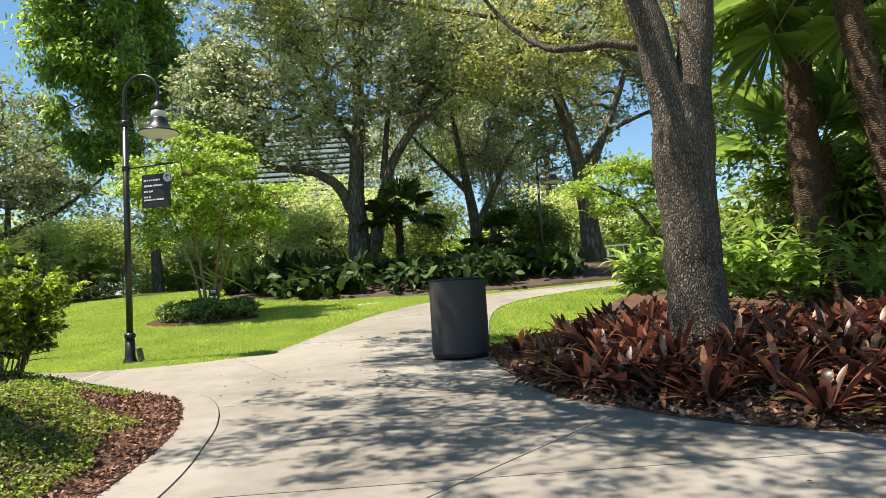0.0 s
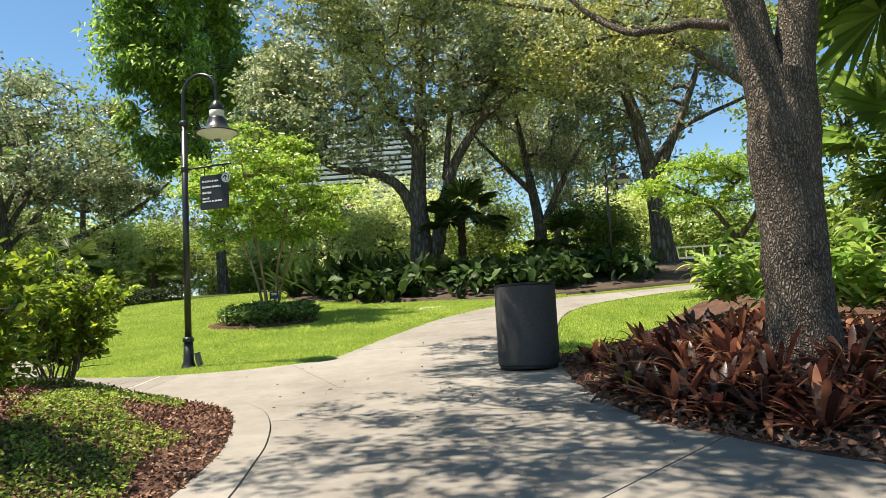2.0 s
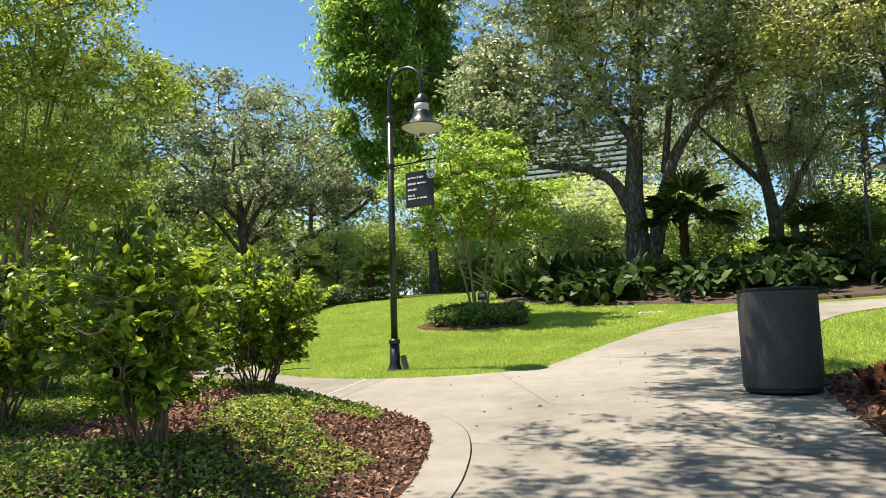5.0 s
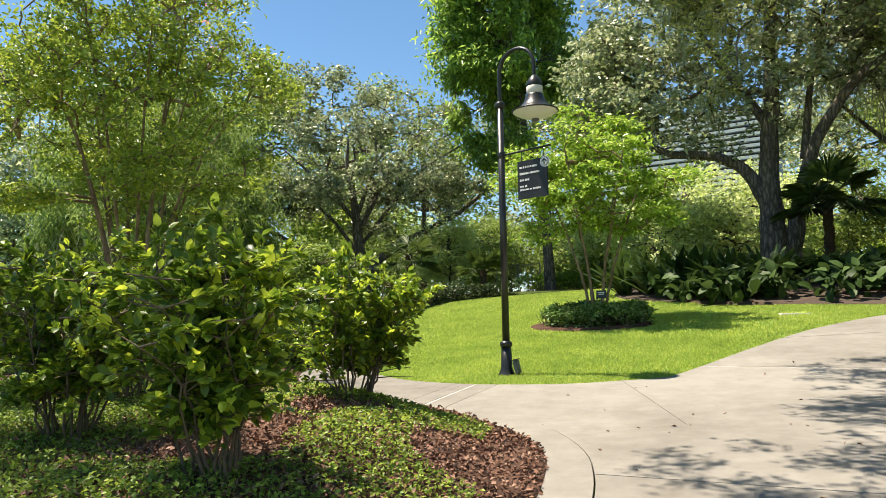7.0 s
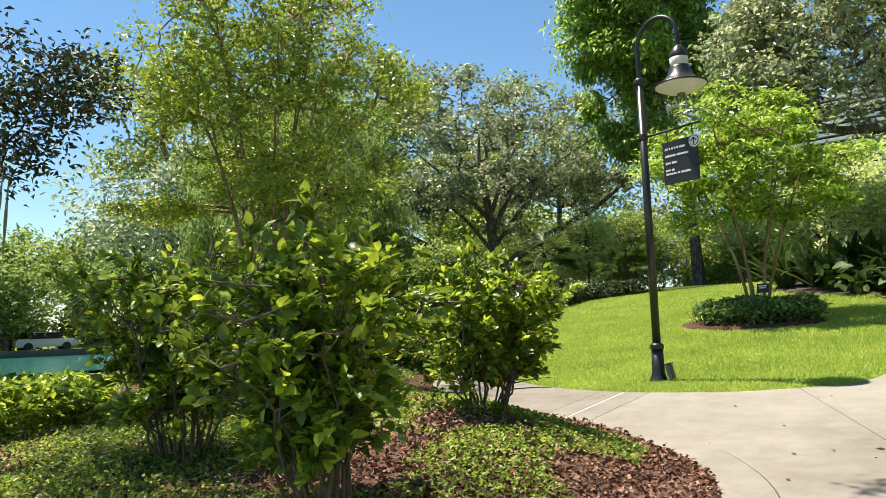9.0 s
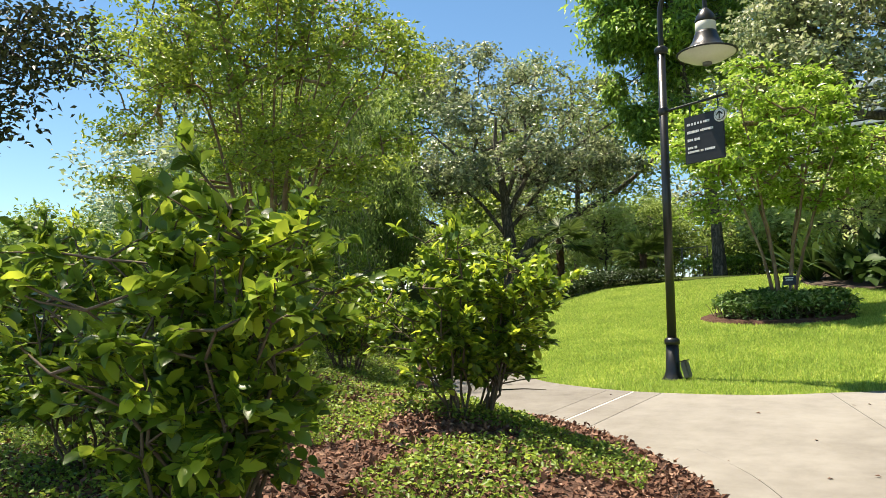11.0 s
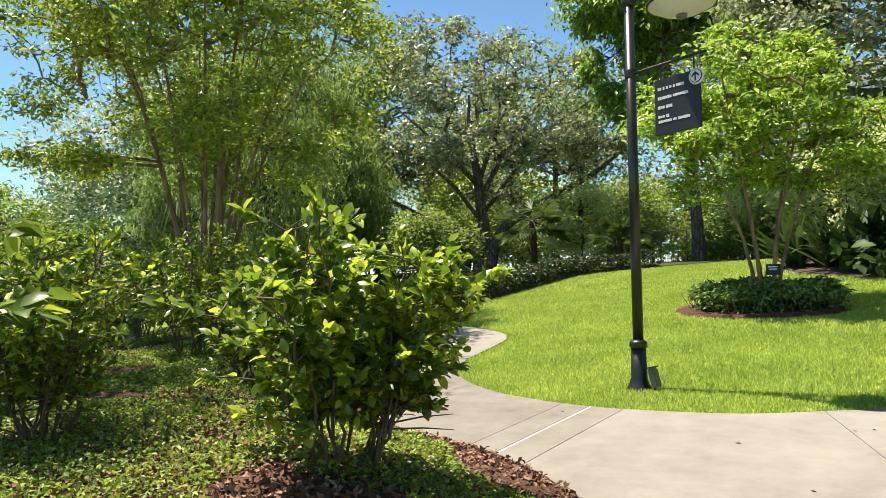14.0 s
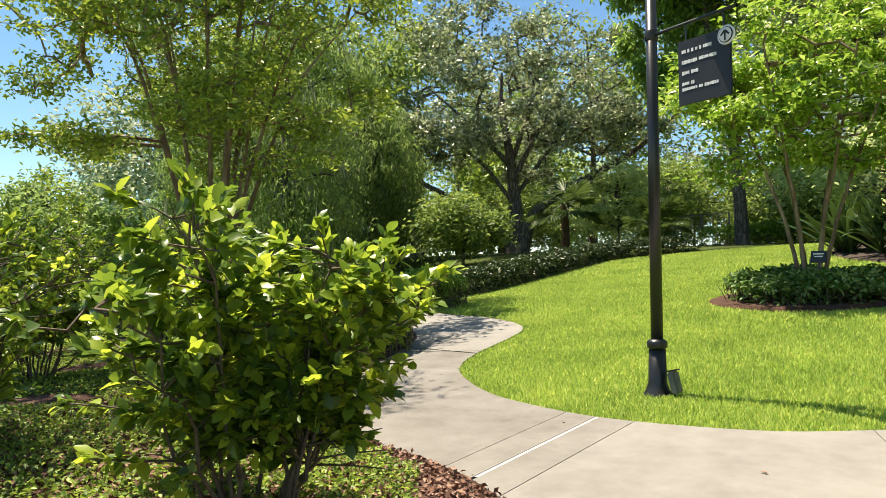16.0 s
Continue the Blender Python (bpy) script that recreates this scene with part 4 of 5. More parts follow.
# low pale shrubs under the great oak
for k, (x, y, h, r, m) in enumerate([(-7.3, 31.0, 3.8, 2.5, PALE_LEAF), (-9.8, 33.5, 3.8, 2.5, PALE_LEAF), (-4.9, 32.0, 3.6, 2.3, PALE_LEAF), (-8.5, 39, 6.4, 3.2, PALE_LEAF), (-4.0, 38, 6.0, 3.2, PALE_LEAF), (-12.5, 41, 6.0, 3.2, PALE_LEAF), (-24.5, 26.5, 3.4, 2.2, WOOD_LEAF), (-28.5, 27, 3.6, 2.6, PALE_LEAF), (-31, 24, 3.6, 2.6, WOOD_LEAF), (-18, 33, 3.6, 2.4, PALE_LEAF), (-13.8, 38, 3.6, 2.6, WOOD_LEAF), (-9.5, 42, 4.2, 3.0, PALE_LEAF), (-17.5, 39, 4.5, 3.0, WOOD_LEAF), (-22.5, 40, 4.5, 3.0, PALE_LEAF), (-28, 39, 4.5, 3.0, WOOD_LEAF), (-19, 24.5, 2.6, 1.6, WOOD_LEAF), (6.6, 12.6, 3.4, 1.8, WOOD_LEAF), (8.2, 10.6, 3.6, 1.8, LIME_LEAF), (4.2, 31, 3.6, 1.8, WOOD_LEAF), (5.6, 34, 4.2, 2.2, PALE_LEAF), (-16.5, 35, 3.6, 2.4, WOOD_LEAF), (-26, 36, 4.5, 3, WOOD_LEAF), (-10.0, 34, 3.4, 2.4, WOOD_LEAF), (-1.0, 34, 5, 2.6, WOOD_LEAF)]):
    z = gz(x, y)
    tree("shrub", "large loose shrub under the trees", (x, y, z), [([(x, y, z), (x + 0.1, y, z + h * 0.6)], 0.06, 0.02)], crown_blobs((x, y, z + h * 0.52), (r, r, h * 0.45), 20, 26, 120 + k, 0.4), (0.19, 0.085), 0, m, FAR_BARK, per_puff=9, puff=0.45, seed=120 + k, twigs=False, category="shrub")

# a belt of low growth behind everything
for k in range(17):
    an = radians(28 + 7.6 * k)
    x, y = 2 + 56 * math.cos(an), 8 + 50 * math.sin(an)
    if x < -40:
        continue
    z, h, r = gz(x, y), 6.5 + 1.5 * math.sin(k * 2.1), 5.0
    tree("thicket", "sunlit thicket of undergrowth at the back of the park", (x, y, z), [([(x, y, z), (x, y, z + h * 0.6)], 0.08, 0.03)], crown_blobs((x, y, z + h * 0.45), (r, r * 0.7, h * 0.5), 28, 24, 170 + k, 0.42), (0.4, 0.2), 0, (WOOD_LEAF, PALE_LEAF, MYRTLE_LEAF)[k % 3], FAR_BARK, per_puff=8, puff=0.8, seed=170 + k, twigs=False, category="shrub")

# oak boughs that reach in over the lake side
tree("oak_tree", "oak reaching over the lakeside shrubs, shade in its leaf colour", (-13.5, 1.5, gz(-13.5, 1.5, bed_left_height)), [
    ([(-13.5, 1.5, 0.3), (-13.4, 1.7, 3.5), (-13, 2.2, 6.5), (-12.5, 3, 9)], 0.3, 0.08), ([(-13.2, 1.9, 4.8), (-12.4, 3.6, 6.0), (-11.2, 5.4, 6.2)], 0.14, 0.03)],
    # the high clumps hang out of view, added to shade the bed shrubs
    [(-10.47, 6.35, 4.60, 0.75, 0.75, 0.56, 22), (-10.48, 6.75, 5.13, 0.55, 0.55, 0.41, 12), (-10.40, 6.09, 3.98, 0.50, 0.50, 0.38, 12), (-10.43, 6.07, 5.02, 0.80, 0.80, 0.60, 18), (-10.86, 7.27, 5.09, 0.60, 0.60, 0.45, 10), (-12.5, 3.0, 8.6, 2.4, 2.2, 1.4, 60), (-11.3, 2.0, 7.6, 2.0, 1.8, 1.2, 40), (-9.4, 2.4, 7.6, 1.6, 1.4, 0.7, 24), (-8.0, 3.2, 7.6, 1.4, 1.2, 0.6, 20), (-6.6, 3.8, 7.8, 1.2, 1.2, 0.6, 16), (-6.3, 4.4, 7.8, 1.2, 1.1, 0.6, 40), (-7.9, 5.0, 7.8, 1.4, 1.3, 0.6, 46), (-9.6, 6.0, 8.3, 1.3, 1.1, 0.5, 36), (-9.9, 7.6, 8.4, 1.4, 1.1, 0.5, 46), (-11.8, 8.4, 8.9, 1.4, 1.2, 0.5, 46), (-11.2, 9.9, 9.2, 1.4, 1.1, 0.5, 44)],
    (0.1, 0.05), 0, SHADED_OAK_LEAF, OAK_BARK, per_puff=34, puff=0.34, seed=20, moss=8, grow=True)

# far bank of the lake
far_specs = []
for k in range(30):
    far_specs.append((-64.5 - 3.5 * (k % 3) - 1.3 * math.sin(k * 1.7), -14 + 2.1 * k, 10.5 + 2.6 * math.sin(k * 2.3)))
for k in range(12):
    far_specs.append((-62 + 2.6 * k, 49 + 3.0 * math.sin(k), 12 + 2.2 * math.sin(k * 1.9)))
for k, (x, y, h) in enumerate(far_specs):
    z = gz(x, y)
    tree("far_tree", "hazy cypress on the far bank of the lake", (x, y, z), [([(x, y, z), (x, y, z + h * 0.8)], 0.25, 0.05)], crown_blobs((x, y, z + h * 0.52), (h * 0.32, h * 0.32, h * 0.48), 18, 14, 150 + k, 0.36), (0.5, 0.2), 0, (WILLOW_LEAF, WOOD_LEAF, MYRTLE_LEAF)[k % 3], FAR_BARK, per_puff=8, puff=0.8, seed=150 + k, twigs=False)

for k in range(16):
    x, y = -66.0 - 1.5 * (k % 2), -8 + 4.2 * k
    z = gz(x, y)
    tree("far_shrub", "pale low shrubs along the far bank", (x, y, z), [([(x, y, z), (x, y, z + 1.5)], 0.08, 0.03)], crown_blobs((x, y, z + 1.4), (2.6, 2.6, 1.6), 10, 16, 220 + k, 0.45), (0.34, 0.16), 0, WOOD_LEAF, FAR_BARK, per_puff=10, puff=0.7, seed=220 + k, twigs=False, category="shrub")

# ---------------------------------------------------------------- shrubs of the left bed


def shrub(name, label, x, y, z, h, r, leaves_n, seed, mat=SHRUB_LEAF, leaf=(0.066, 0.04), stems_n=18, near=True):
    rng = np.random.default_rng(seed)
    root = thing(name, (x, y, z), label, "shrub")
    wood = Bundle()
    ends = []
    for i in range(stems_n):
        an, lean = rng.uniform(0, 6.28), rng.uniform(0.25, 1.0)
        foot = np.array((0.12 * math.cos(an), 0.12 * math.sin(an), -0.08))
        top = np.array((lean * r * math.cos(an), lean * r * math.sin(an), h * (1.0 - 0.36 * lean ** 2) * rng.uniform(0.78, 0.98)))
        s = bend(foot, top, 9, -0.04 * lean, 0.025, rng)
        s[1:-1, :2] *= 0.75
        part_mesh("stem", mesh_of("stem", *tube_arrays(s, np.linspace(0.0105, 0.0035, 9), 6)), TWIG, root, smooth=True)
        for q in s[3:]:
            for _ in range(3):
                d = rng.normal(0, 1, 3)
                d[2] = abs(d[2]) * 0.7
                d /= np.linalg.norm(d)
                e = q + d * rng.uniform(0.12, 0.34) * r / 0.75
                wood.add(tube_arrays(np.array([q, (q + e) / 2 + rng.normal(0, 0.015, 3), e]), np.array([0.005, 0.004, 0.002]), 4))
                ends.append((q, e))
    part_mesh("twig_mass", wood.mesh("twig_mass"), TWIG, root, "thin brown twigs")["kind"] = "stuff"
    ends = [(a, b) for a, b in ends if b[2] > 0.2 * h * rng.uniform(0.4, 1.4)]
    leaves_n = int(leaves_n * (1.9 if near else 1.35))
    k = rng.integers(0, len(ends), leaves_n)
    a = np.array([e[0] for e in ends])[k]
    b = np.array([e[1] for e in ends])[k]
    t = rng.uniform(0.35, 1.02, (leaves_n, 1))
    at = a + (b - a) * t + rng.normal(0, 0.012, (leaves_n, 3))
    head = (b - a) / (np.linalg.norm(b - a, axis=1)[:, None] + 1e-6) * 0.9 + np.array((0, 0, 0.15))
    part_mesh("foliage", broad_leaf_mesh(at, leaf[0], leaf[1], head, rng, ((0, 0.08), (0.3, 0.88), (0.68, 0.92), (1.0, 0.16)) if near else ((0, 0.1), (0.45, 1.0), (1.0, 0.14))), mat, root, smooth=True)
    return root


def broad_leaf_mesh(at, length, width, heading, rng, rows_at=((0, 0.08), (0.3, 0.88), (0.68, 0.92), (1.0, 0.16))):
    """Oval leaves, cupped along the midrib. rows_at: how wide they are along their length."""
    n = len(at)
    d = rng.normal(0, 0.55, (n, 3)) + heading
    d /= np.linalg.norm(d, axis=1)[:, None]
    nrm = rng.normal(0, 0.45, (n, 3)) + np.array((0, 0, 0.9))
    side = np.cross(d, nrm)
    side /= np.linalg.norm(side, axis=1)[:, None] + 1e-9
    nrm = np.cross(side, d)
    s = rng.uniform(0.6, 1.25, n)[:, None]
    L, W = length * s, width * s
    rows = []
    for u, w in rows_at:
        c = at + d * L * u - nrm * L * 0.3 * u * u
        rows += [c + side * W * 0.5 * w + nrm * W * 0.14 * w, c, c - side * W * 0.5 * w + nrm * W * 0.14 * w]
    v = np.stack(rows, 1).reshape(-1, 3)
    i = np.arange(n)[:, None] * 3 * len(rows_at)
    f = np.concatenate([i + 3 * k + np.array(q)[None] for k in range(len(rows_at) - 1) for q in ((0, 1, 4, 3), (1, 2, 5, 4))])
    return mesh_of("foliage", v, f)


SHRUBS = [(-4.5, 7.5, 1.26, 0.78, 3900, 1), (-3.55, 5.1, 1.3, 0.66, 3400, 2), (-5.3, 5.4, 1.4, 0.75, 3200, 3), (-6.6, 6.9, 1.25, 0.75, 3000, 4), (-9.0, 8.1, 1.45, 0.9, 3400, 5), (-7.7, 9.2, 1.1, 0.65, 2400, 6), (-9.9, 9.8, 1.5, 0.9, 3400, 7), (-11.2, 8.6, 1.6, 1.0, 3200, 8), (-4.6, 3.0, 1.3, 0.8, 2400, 9), (-12.6, 10.6, 1.6, 1.0, 3200, 10), (-11.3, 11.9, 1.5, 1.0, 3000, 11)]
for x, y, h, r, n, s in SHRUBS:
    shrub("viburnum_shrub", "upright viburnum with glossy yellow-green leaves in the mulch bed", x, y, gz(x, y, bed_left_height), h, r, n, s, near=x > -6.0)


def clump(name, label, outline, height, leaf, n, mat, seed, base=land, stem=True, category="hedge"):
    """A clipped hedge or low shrub mass that fills an outline in plan."""
    rng = np.random.default_rng(seed)
    xs, ys = [p[0] for p in outline], [p[1] for p in outline]
    cx, cy = sum(xs) / len(xs), sum(ys) / len(ys)
    z0 = gz(cx, cy, base)
    root = thing(name, (cx, cy, z0), label, category)
    x, y = rng.uniform(min(xs), max(xs), n * 3), rng.uniform(min(ys), max(ys), n * 3)
    ok = inside(outline, x, y)
    x, y = x[ok][:n], y[ok][:n]
    e = edge_gap(outline, x, y)
    top = height * (0.55 + 0.45 * np.sqrt(np.clip(e / (height * 0.5), 0, 1))) * (1 + 0.1 * np.sin(x * 5.1) * np.cos(y * 4.3))
    z = base(x, y) + top * np.where(rng.random(len(x)) < 0.65, rng.uniform(0.8, 1.02, len(x)), rng.uniform(0.08, 0.9, len(x)))
    part_mesh("foliage", mesh_of("foliage", *leaves_arrays(np.stack([x, y, z], 1) - np.array((cx, cy, z0)), leaf[0], leaf[1], rng, 0.6)), mat, root)
    if stem:
        b = Bundle()
        for i in range(0, min(len(x), 160)):
            p = np.array((x[i] - cx, y[i] - cy, base(x[i:i + 1], y[i:i + 1])[0] - z0 - 0.05))
            b.add(tube_arrays(bend(p, p + np.array((rng.normal(0, 0.1), rng.normal(0, 0.1), height * 0.75)), 4, 0, 0.02, rng), np.array([0.009, 0.008, 0.006, 0.004]), 5))
        part_mesh("twig_mass", b.mesh("twig_mass"), TWIG, root)["kind"] = "stuff"
    return root


def ring(cx, cy, rx, ry, n=20, wob=0.1, seed=0):
    rng = np.random.default_rng(seed)
    return [(cx + rx * math.cos(a) * (1 + rng.uniform(-wob, wob)), cy + ry * math.sin(a) * (1 + rng.uniform(-wob, wob))) for a in np.linspace(0, 2 * math.pi, n, endpoint=False)]


island_mulch = part("planting_bed", sheet_bm(ring(-5.66, 17.1, 1.24, 0.86, 28, 0.05, 3), 0.5, lambda x, y: land(x, y) + 0.04, 0.1), MULCH, smooth=True)
tagged(island_mulch, "small mulched island bed in the lawn", "planting bed", kind="structure")
clump("hedge", "low dense dark green hedge ringing the young tree", ring(-5.55, 17.2, 1.15, 0.8, 24, 0.06, 4), 0.42, (0.1, 0.05), 5200, HEDGE_LEAF, 5)
# this hedge stands in sun; its shade is in the leaf colour
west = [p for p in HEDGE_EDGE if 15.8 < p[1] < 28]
clump("hedge", "long low hedge along the edge of the lawn", west + [(x - 1.1, y + 0.1) for x, y in west[::-1]], 0.5, (0.11, 0.05), 16000, SHADED_HEDGE_LEAF, 6)
clump("hedge", "rounded light green shrub at the bend of the path", ring(-11.9, 15.75, 0.9, 0.55, 18, 0.1, 8), 0.7, (0.09, 0.045), 3200, LIME_LEAF, 7)
clump("hedge", "rounded dark shrub beside the path", ring(-9.6, 12.2, 0.7, 0.7, 18, 0.1, 9), 0.75, (0.09, 0.05), 2600, SHRUB_LEAF, 8, bed_left_height)
clump("shrub_mass", "sunlit low bright green shrub near the lake", ring(-8.6, 5.3, 1.3, 1.0, 22, 0.1, 12), 0.4, (0.08, 0.045), 9000, SHRUB_LEAF, 9, bed_left_height, category="shrub")
clump("hedge", "far clipped hedge at the back of the lawn", ring(-11.5, 33.5, 3.2, 0.7, 20, 0.05, 13), 0.8, (0.14, 0.07), 4000, LIME_LEAF, 10)

# the strappy dark clumps and broad leaves along the back bed
def strap_clump(name, label, x, y, z, n, length, width, mat, seed, category="plant", rise=(0.7, 1.45), fall=(0.15, 0.6)):
    rng = np.random.default_rng(seed)
    root = thing(name, (x, y, z), label, category)
    for i in range(n):
        leaf = new("leaf", pick_strap(length, width, mat, rise, fall, rng.integers(0, 14)))
        leaf.parent = root
        leaf.matrix_basis = pose(0, 0, -0.02, rng.normal(0, 6), rng.normal(0, 6), 360 * i / n + rng.normal(0, 9)) @ Matrix.Scale(rng.uniform(0.72, 1.15), 4)
    return root


STRAPS = {}


def pick_strap(length, width, mat, rise, fall, k):
    """One of fourteen leaf shapes of a kind, shared by all its plants."""
    key = (mat.name, length, int(k))
    if key not in STRAPS:
        r = np.random.default_rng(600 + int(k))
        up = rise[0] + (rise[1] - rise[0]) * (k + 0.5) / 14
        me = mesh_of("leaf", *strap_arrays(np.array((0.05, 0.0, 0.0)), (1, 0), length, width * r.uniform(0.85, 1.2), up, r.uniform(*fall), 6))
        me.materials.append(mat)
        me.polygons.foreach_set("use_smooth", np.ones(len(me.polygons), dtype=bool))
        STRAPS[key] = me
    return STRAPS[key]


rng_b = np.random.default_rng(33)
for k in range(15):
    x = -7.4 + 4.2 * k / 14 + rng_b.normal(0, 0.2)
    y = 24.6 - 0.5 * (x + 8) + rng_b.uniform(0.2, 1.4)
    strap_clump("crinum_lily", "dark green clump of long arching strap leaves", x, y, gz(x, y, bed_back_height), 36, 1.65, 0.14, CRINUM_LEAF, 200 + k)
for k in range(64):
    x = -5.6 + 10.0 * rng_b.random()
    y = float(np.interp(x, [-5.6, -2, 0, 2.4, 4.5], [22.0, 20.9, 20.5, 21.2, 22.2])) + rng_b.uniform(0.2, 2.6)
    rngk = np.random.default_rng(300 + k)
    z = gz(x, y, bed_back_height)
    root = thing("philodendron", (x, y, z), "low dark plant with broad glossy leaves", "plant", "broad-leaved plants of the back bed")
    at = rngk.normal(0, 1, (46, 3)) * (0.36, 0.36, 0.15) + (0, 0, 0.38)
    part_mesh("leaves", broad_leaf_mesh(at, 0.32, 0.22, np.tile((0, -0.2, 0.0), (46, 1)), rngk), DARK_LEAF, root)


def fan_palm(name, label, x, y, z, h, fronds, r, trunk_r, seed, lean=(0, 0), mat=PALM_LEAF):
    """A palm with folded fan leaves; short blades each a strip of its own."""
    rng = np.random.default_rng(seed)
    root = thing(name, (x, y, z), label, "palm")
    rings = max(12, int(h * 9))
    p = bend((0, 0, -0.1), (lean[0], lean[1], h), rings, 0, 0.008, rng)
    rad = trunk_r * (0.86 + 0.05 * np.where(np.arange(rings) % 2, 1, -1))
    part_mesh("trunk", mesh_of("trunk", *tube_arrays(p, rad, 14)), PALM_BARK, root)
    boots = Bundle()
    for i in range(int(h * 26)):
        q = p[0] + (p[-1] - p[0]) * (0.1 + 0.9 * (i + rng.random()) / (h * 26))
        an = 2.4 * i + rng.normal(0, 0.15)
        d = np.array((math.cos(an), math.sin(an)))
        foot = q + np.array((d[0], d[1], 0)) * trunk_r * 0.8
        boots.add(strap_arrays(foot, d, rng.uniform(0.12, 0.2), 0.075, rng.uniform(0.9, 1.25), 0.1, 2))
    part_mesh("trunk_sheath", boots.mesh("trunk_sheath"), PALM_BARK, root, "fibrous old leaf bases")["kind"] = "stuff"
    for i in range(fronds):
        blades = Bundle()
        an, el = rng.uniform(0, 6.283), rng.uniform(-0.5, 1.2)
        d = np.array((math.cos(an) * math.cos(el), math.sin(an) * math.cos(el), math.sin(el)))
        hub_at = p[-1] + d * r * rng.uniform(0.5, 0.8) - np.array((0, 0, 0.12 * r))
        sv, sf = tube_arrays(bend(p[-1], hub_at, 5, 0.06, 0, rng), np.linspace(0.022, 0.01, 5), 5)
        blades.add((sv, np.concatenate([sf[:, :3], sf[:, (0, 2, 3)]])))
        side = np.cross(d, (0, 0, 1))
        side /= np.linalg.norm(side) + 1e-9
        up = np.cross(side, d)
        for s in np.linspace(-1.9, 1.9, 25):
            dirn = d * math.cos(s) + side * math.sin(s) + up * 0.06 * rng.normal()
            L = r * 0.75 * (0.75 + 0.25 * math.cos(s))
            e1, e2 = hub_at + dirn * L * 0.6, hub_at + dirn * L - np.array((0, 0, 0.2 * L))
            q = np.cross(dirn, up)
            q = q / (np.linalg.norm(q) + 1e-9) * r * 0.032
            v = np.array([hub_at, e1 + q, e2, e1 - q])
            blades.add((v, np.array([(0, 2, 1), (0, 3, 2)])))
        part_mesh("frond", blades.mesh("frond"), mat, root)
    return root


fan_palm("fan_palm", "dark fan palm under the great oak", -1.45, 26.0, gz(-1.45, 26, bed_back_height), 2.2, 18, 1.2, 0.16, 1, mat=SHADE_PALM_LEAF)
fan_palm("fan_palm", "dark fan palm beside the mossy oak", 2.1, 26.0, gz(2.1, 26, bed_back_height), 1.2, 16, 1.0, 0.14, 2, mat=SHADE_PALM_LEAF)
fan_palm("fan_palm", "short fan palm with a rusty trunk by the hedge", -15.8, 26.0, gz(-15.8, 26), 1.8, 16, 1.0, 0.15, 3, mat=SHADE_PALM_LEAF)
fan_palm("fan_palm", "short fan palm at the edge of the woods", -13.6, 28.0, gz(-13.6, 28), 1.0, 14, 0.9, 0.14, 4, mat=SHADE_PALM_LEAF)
fan_palm("fan_palm", "thick-trunked fan palm in the shade behind the bromeliads", 5.15, 10.2, gz(5.15, 10.2, bed_right_height), 5.4, 17, 1.5, 0.24, 5, (0.1, 0))
fan_palm("fan_palm", "leaning fan palm with a rough fibrous trunk", 5.15, 7.9, gz(5.15, 7.9, bed_right_height), 4.2, 18, 1.3, 0.17, 6, (-0.5, 0.1))
fan_palm("fan_palm", "young fan palm behind the oak", 6.6, 11.6, gz(6.6, 11.6, bed_right_height), 1.8, 16, 1.1, 0.13, 8)

fan_palm("fan_palm", "dark young fan palm in the shade of the tall palms", 5.9, 11.0, gz(5.9, 11.0, bed_right_height), 2.4, 18, 1.3, 0.13, 9)
fan_palm("fan_palm", "dark fan palm at the back of the ginger bed", 7.2, 9.6, gz(7.2, 9.6, bed_right_height), 3.0, 18, 1.3, 0.14, 10)

# bromeliads round the oak
rng_r = np.random.default_rng(77)
spots = []
tries = 0
while len(spots) < 138 and tries < 9000:
    tries += 1
    x, y = rng_r.uniform(0.7, 6.5), rng_r.uniform(4.0, 10.6)
    if not inside(BED_RIGHT, np.array([x]), np.array([y]))[0]:
        continue
    e = edge_gap(BED_RIGHT, np.array([x]), np.array([y]))[0]
    if e < 0.3 or math.hypot(x - OX, y - OY) < 0.38 or y > 9.6 or (y > 7.9 and x > 3.4):
        continue
    if any(math.hypot(x - a, y - b) < 0.29 for a, b in spots):
        continue
    spots.append((x, y))
for k, (x, y) in enumerate(spots):
    z = gz(x, y, bed_right_height)
    b = strap_clump("bromeliad", "bronze-red bromeliad rosette of broad strap leaves", x, y, z, 38, 0.56, 0.06, RED_LEAF, 400 + k, "plant", (0.15, 1.3), (0.15, 0.6))
    tagged(b, group="bromeliads round the oak")
    if k % 4 == 0:
        extra_leaf = Bundle()
        for _ in range(3):
            an = rng_r.uniform(0, 6.28)
            o = np.array((math.cos(an), math.sin(an)))
            extra_leaf.add(strap_arrays(np.zeros(3), o, 0.55, 0.07, rng_r.uniform(0.4, 0.9), 0.4))
        part_mesh("young_leaves", extra_leaf.mesh("young_leaves"), GREEN_TINGED, b, "greenish young leaves", smooth=True)

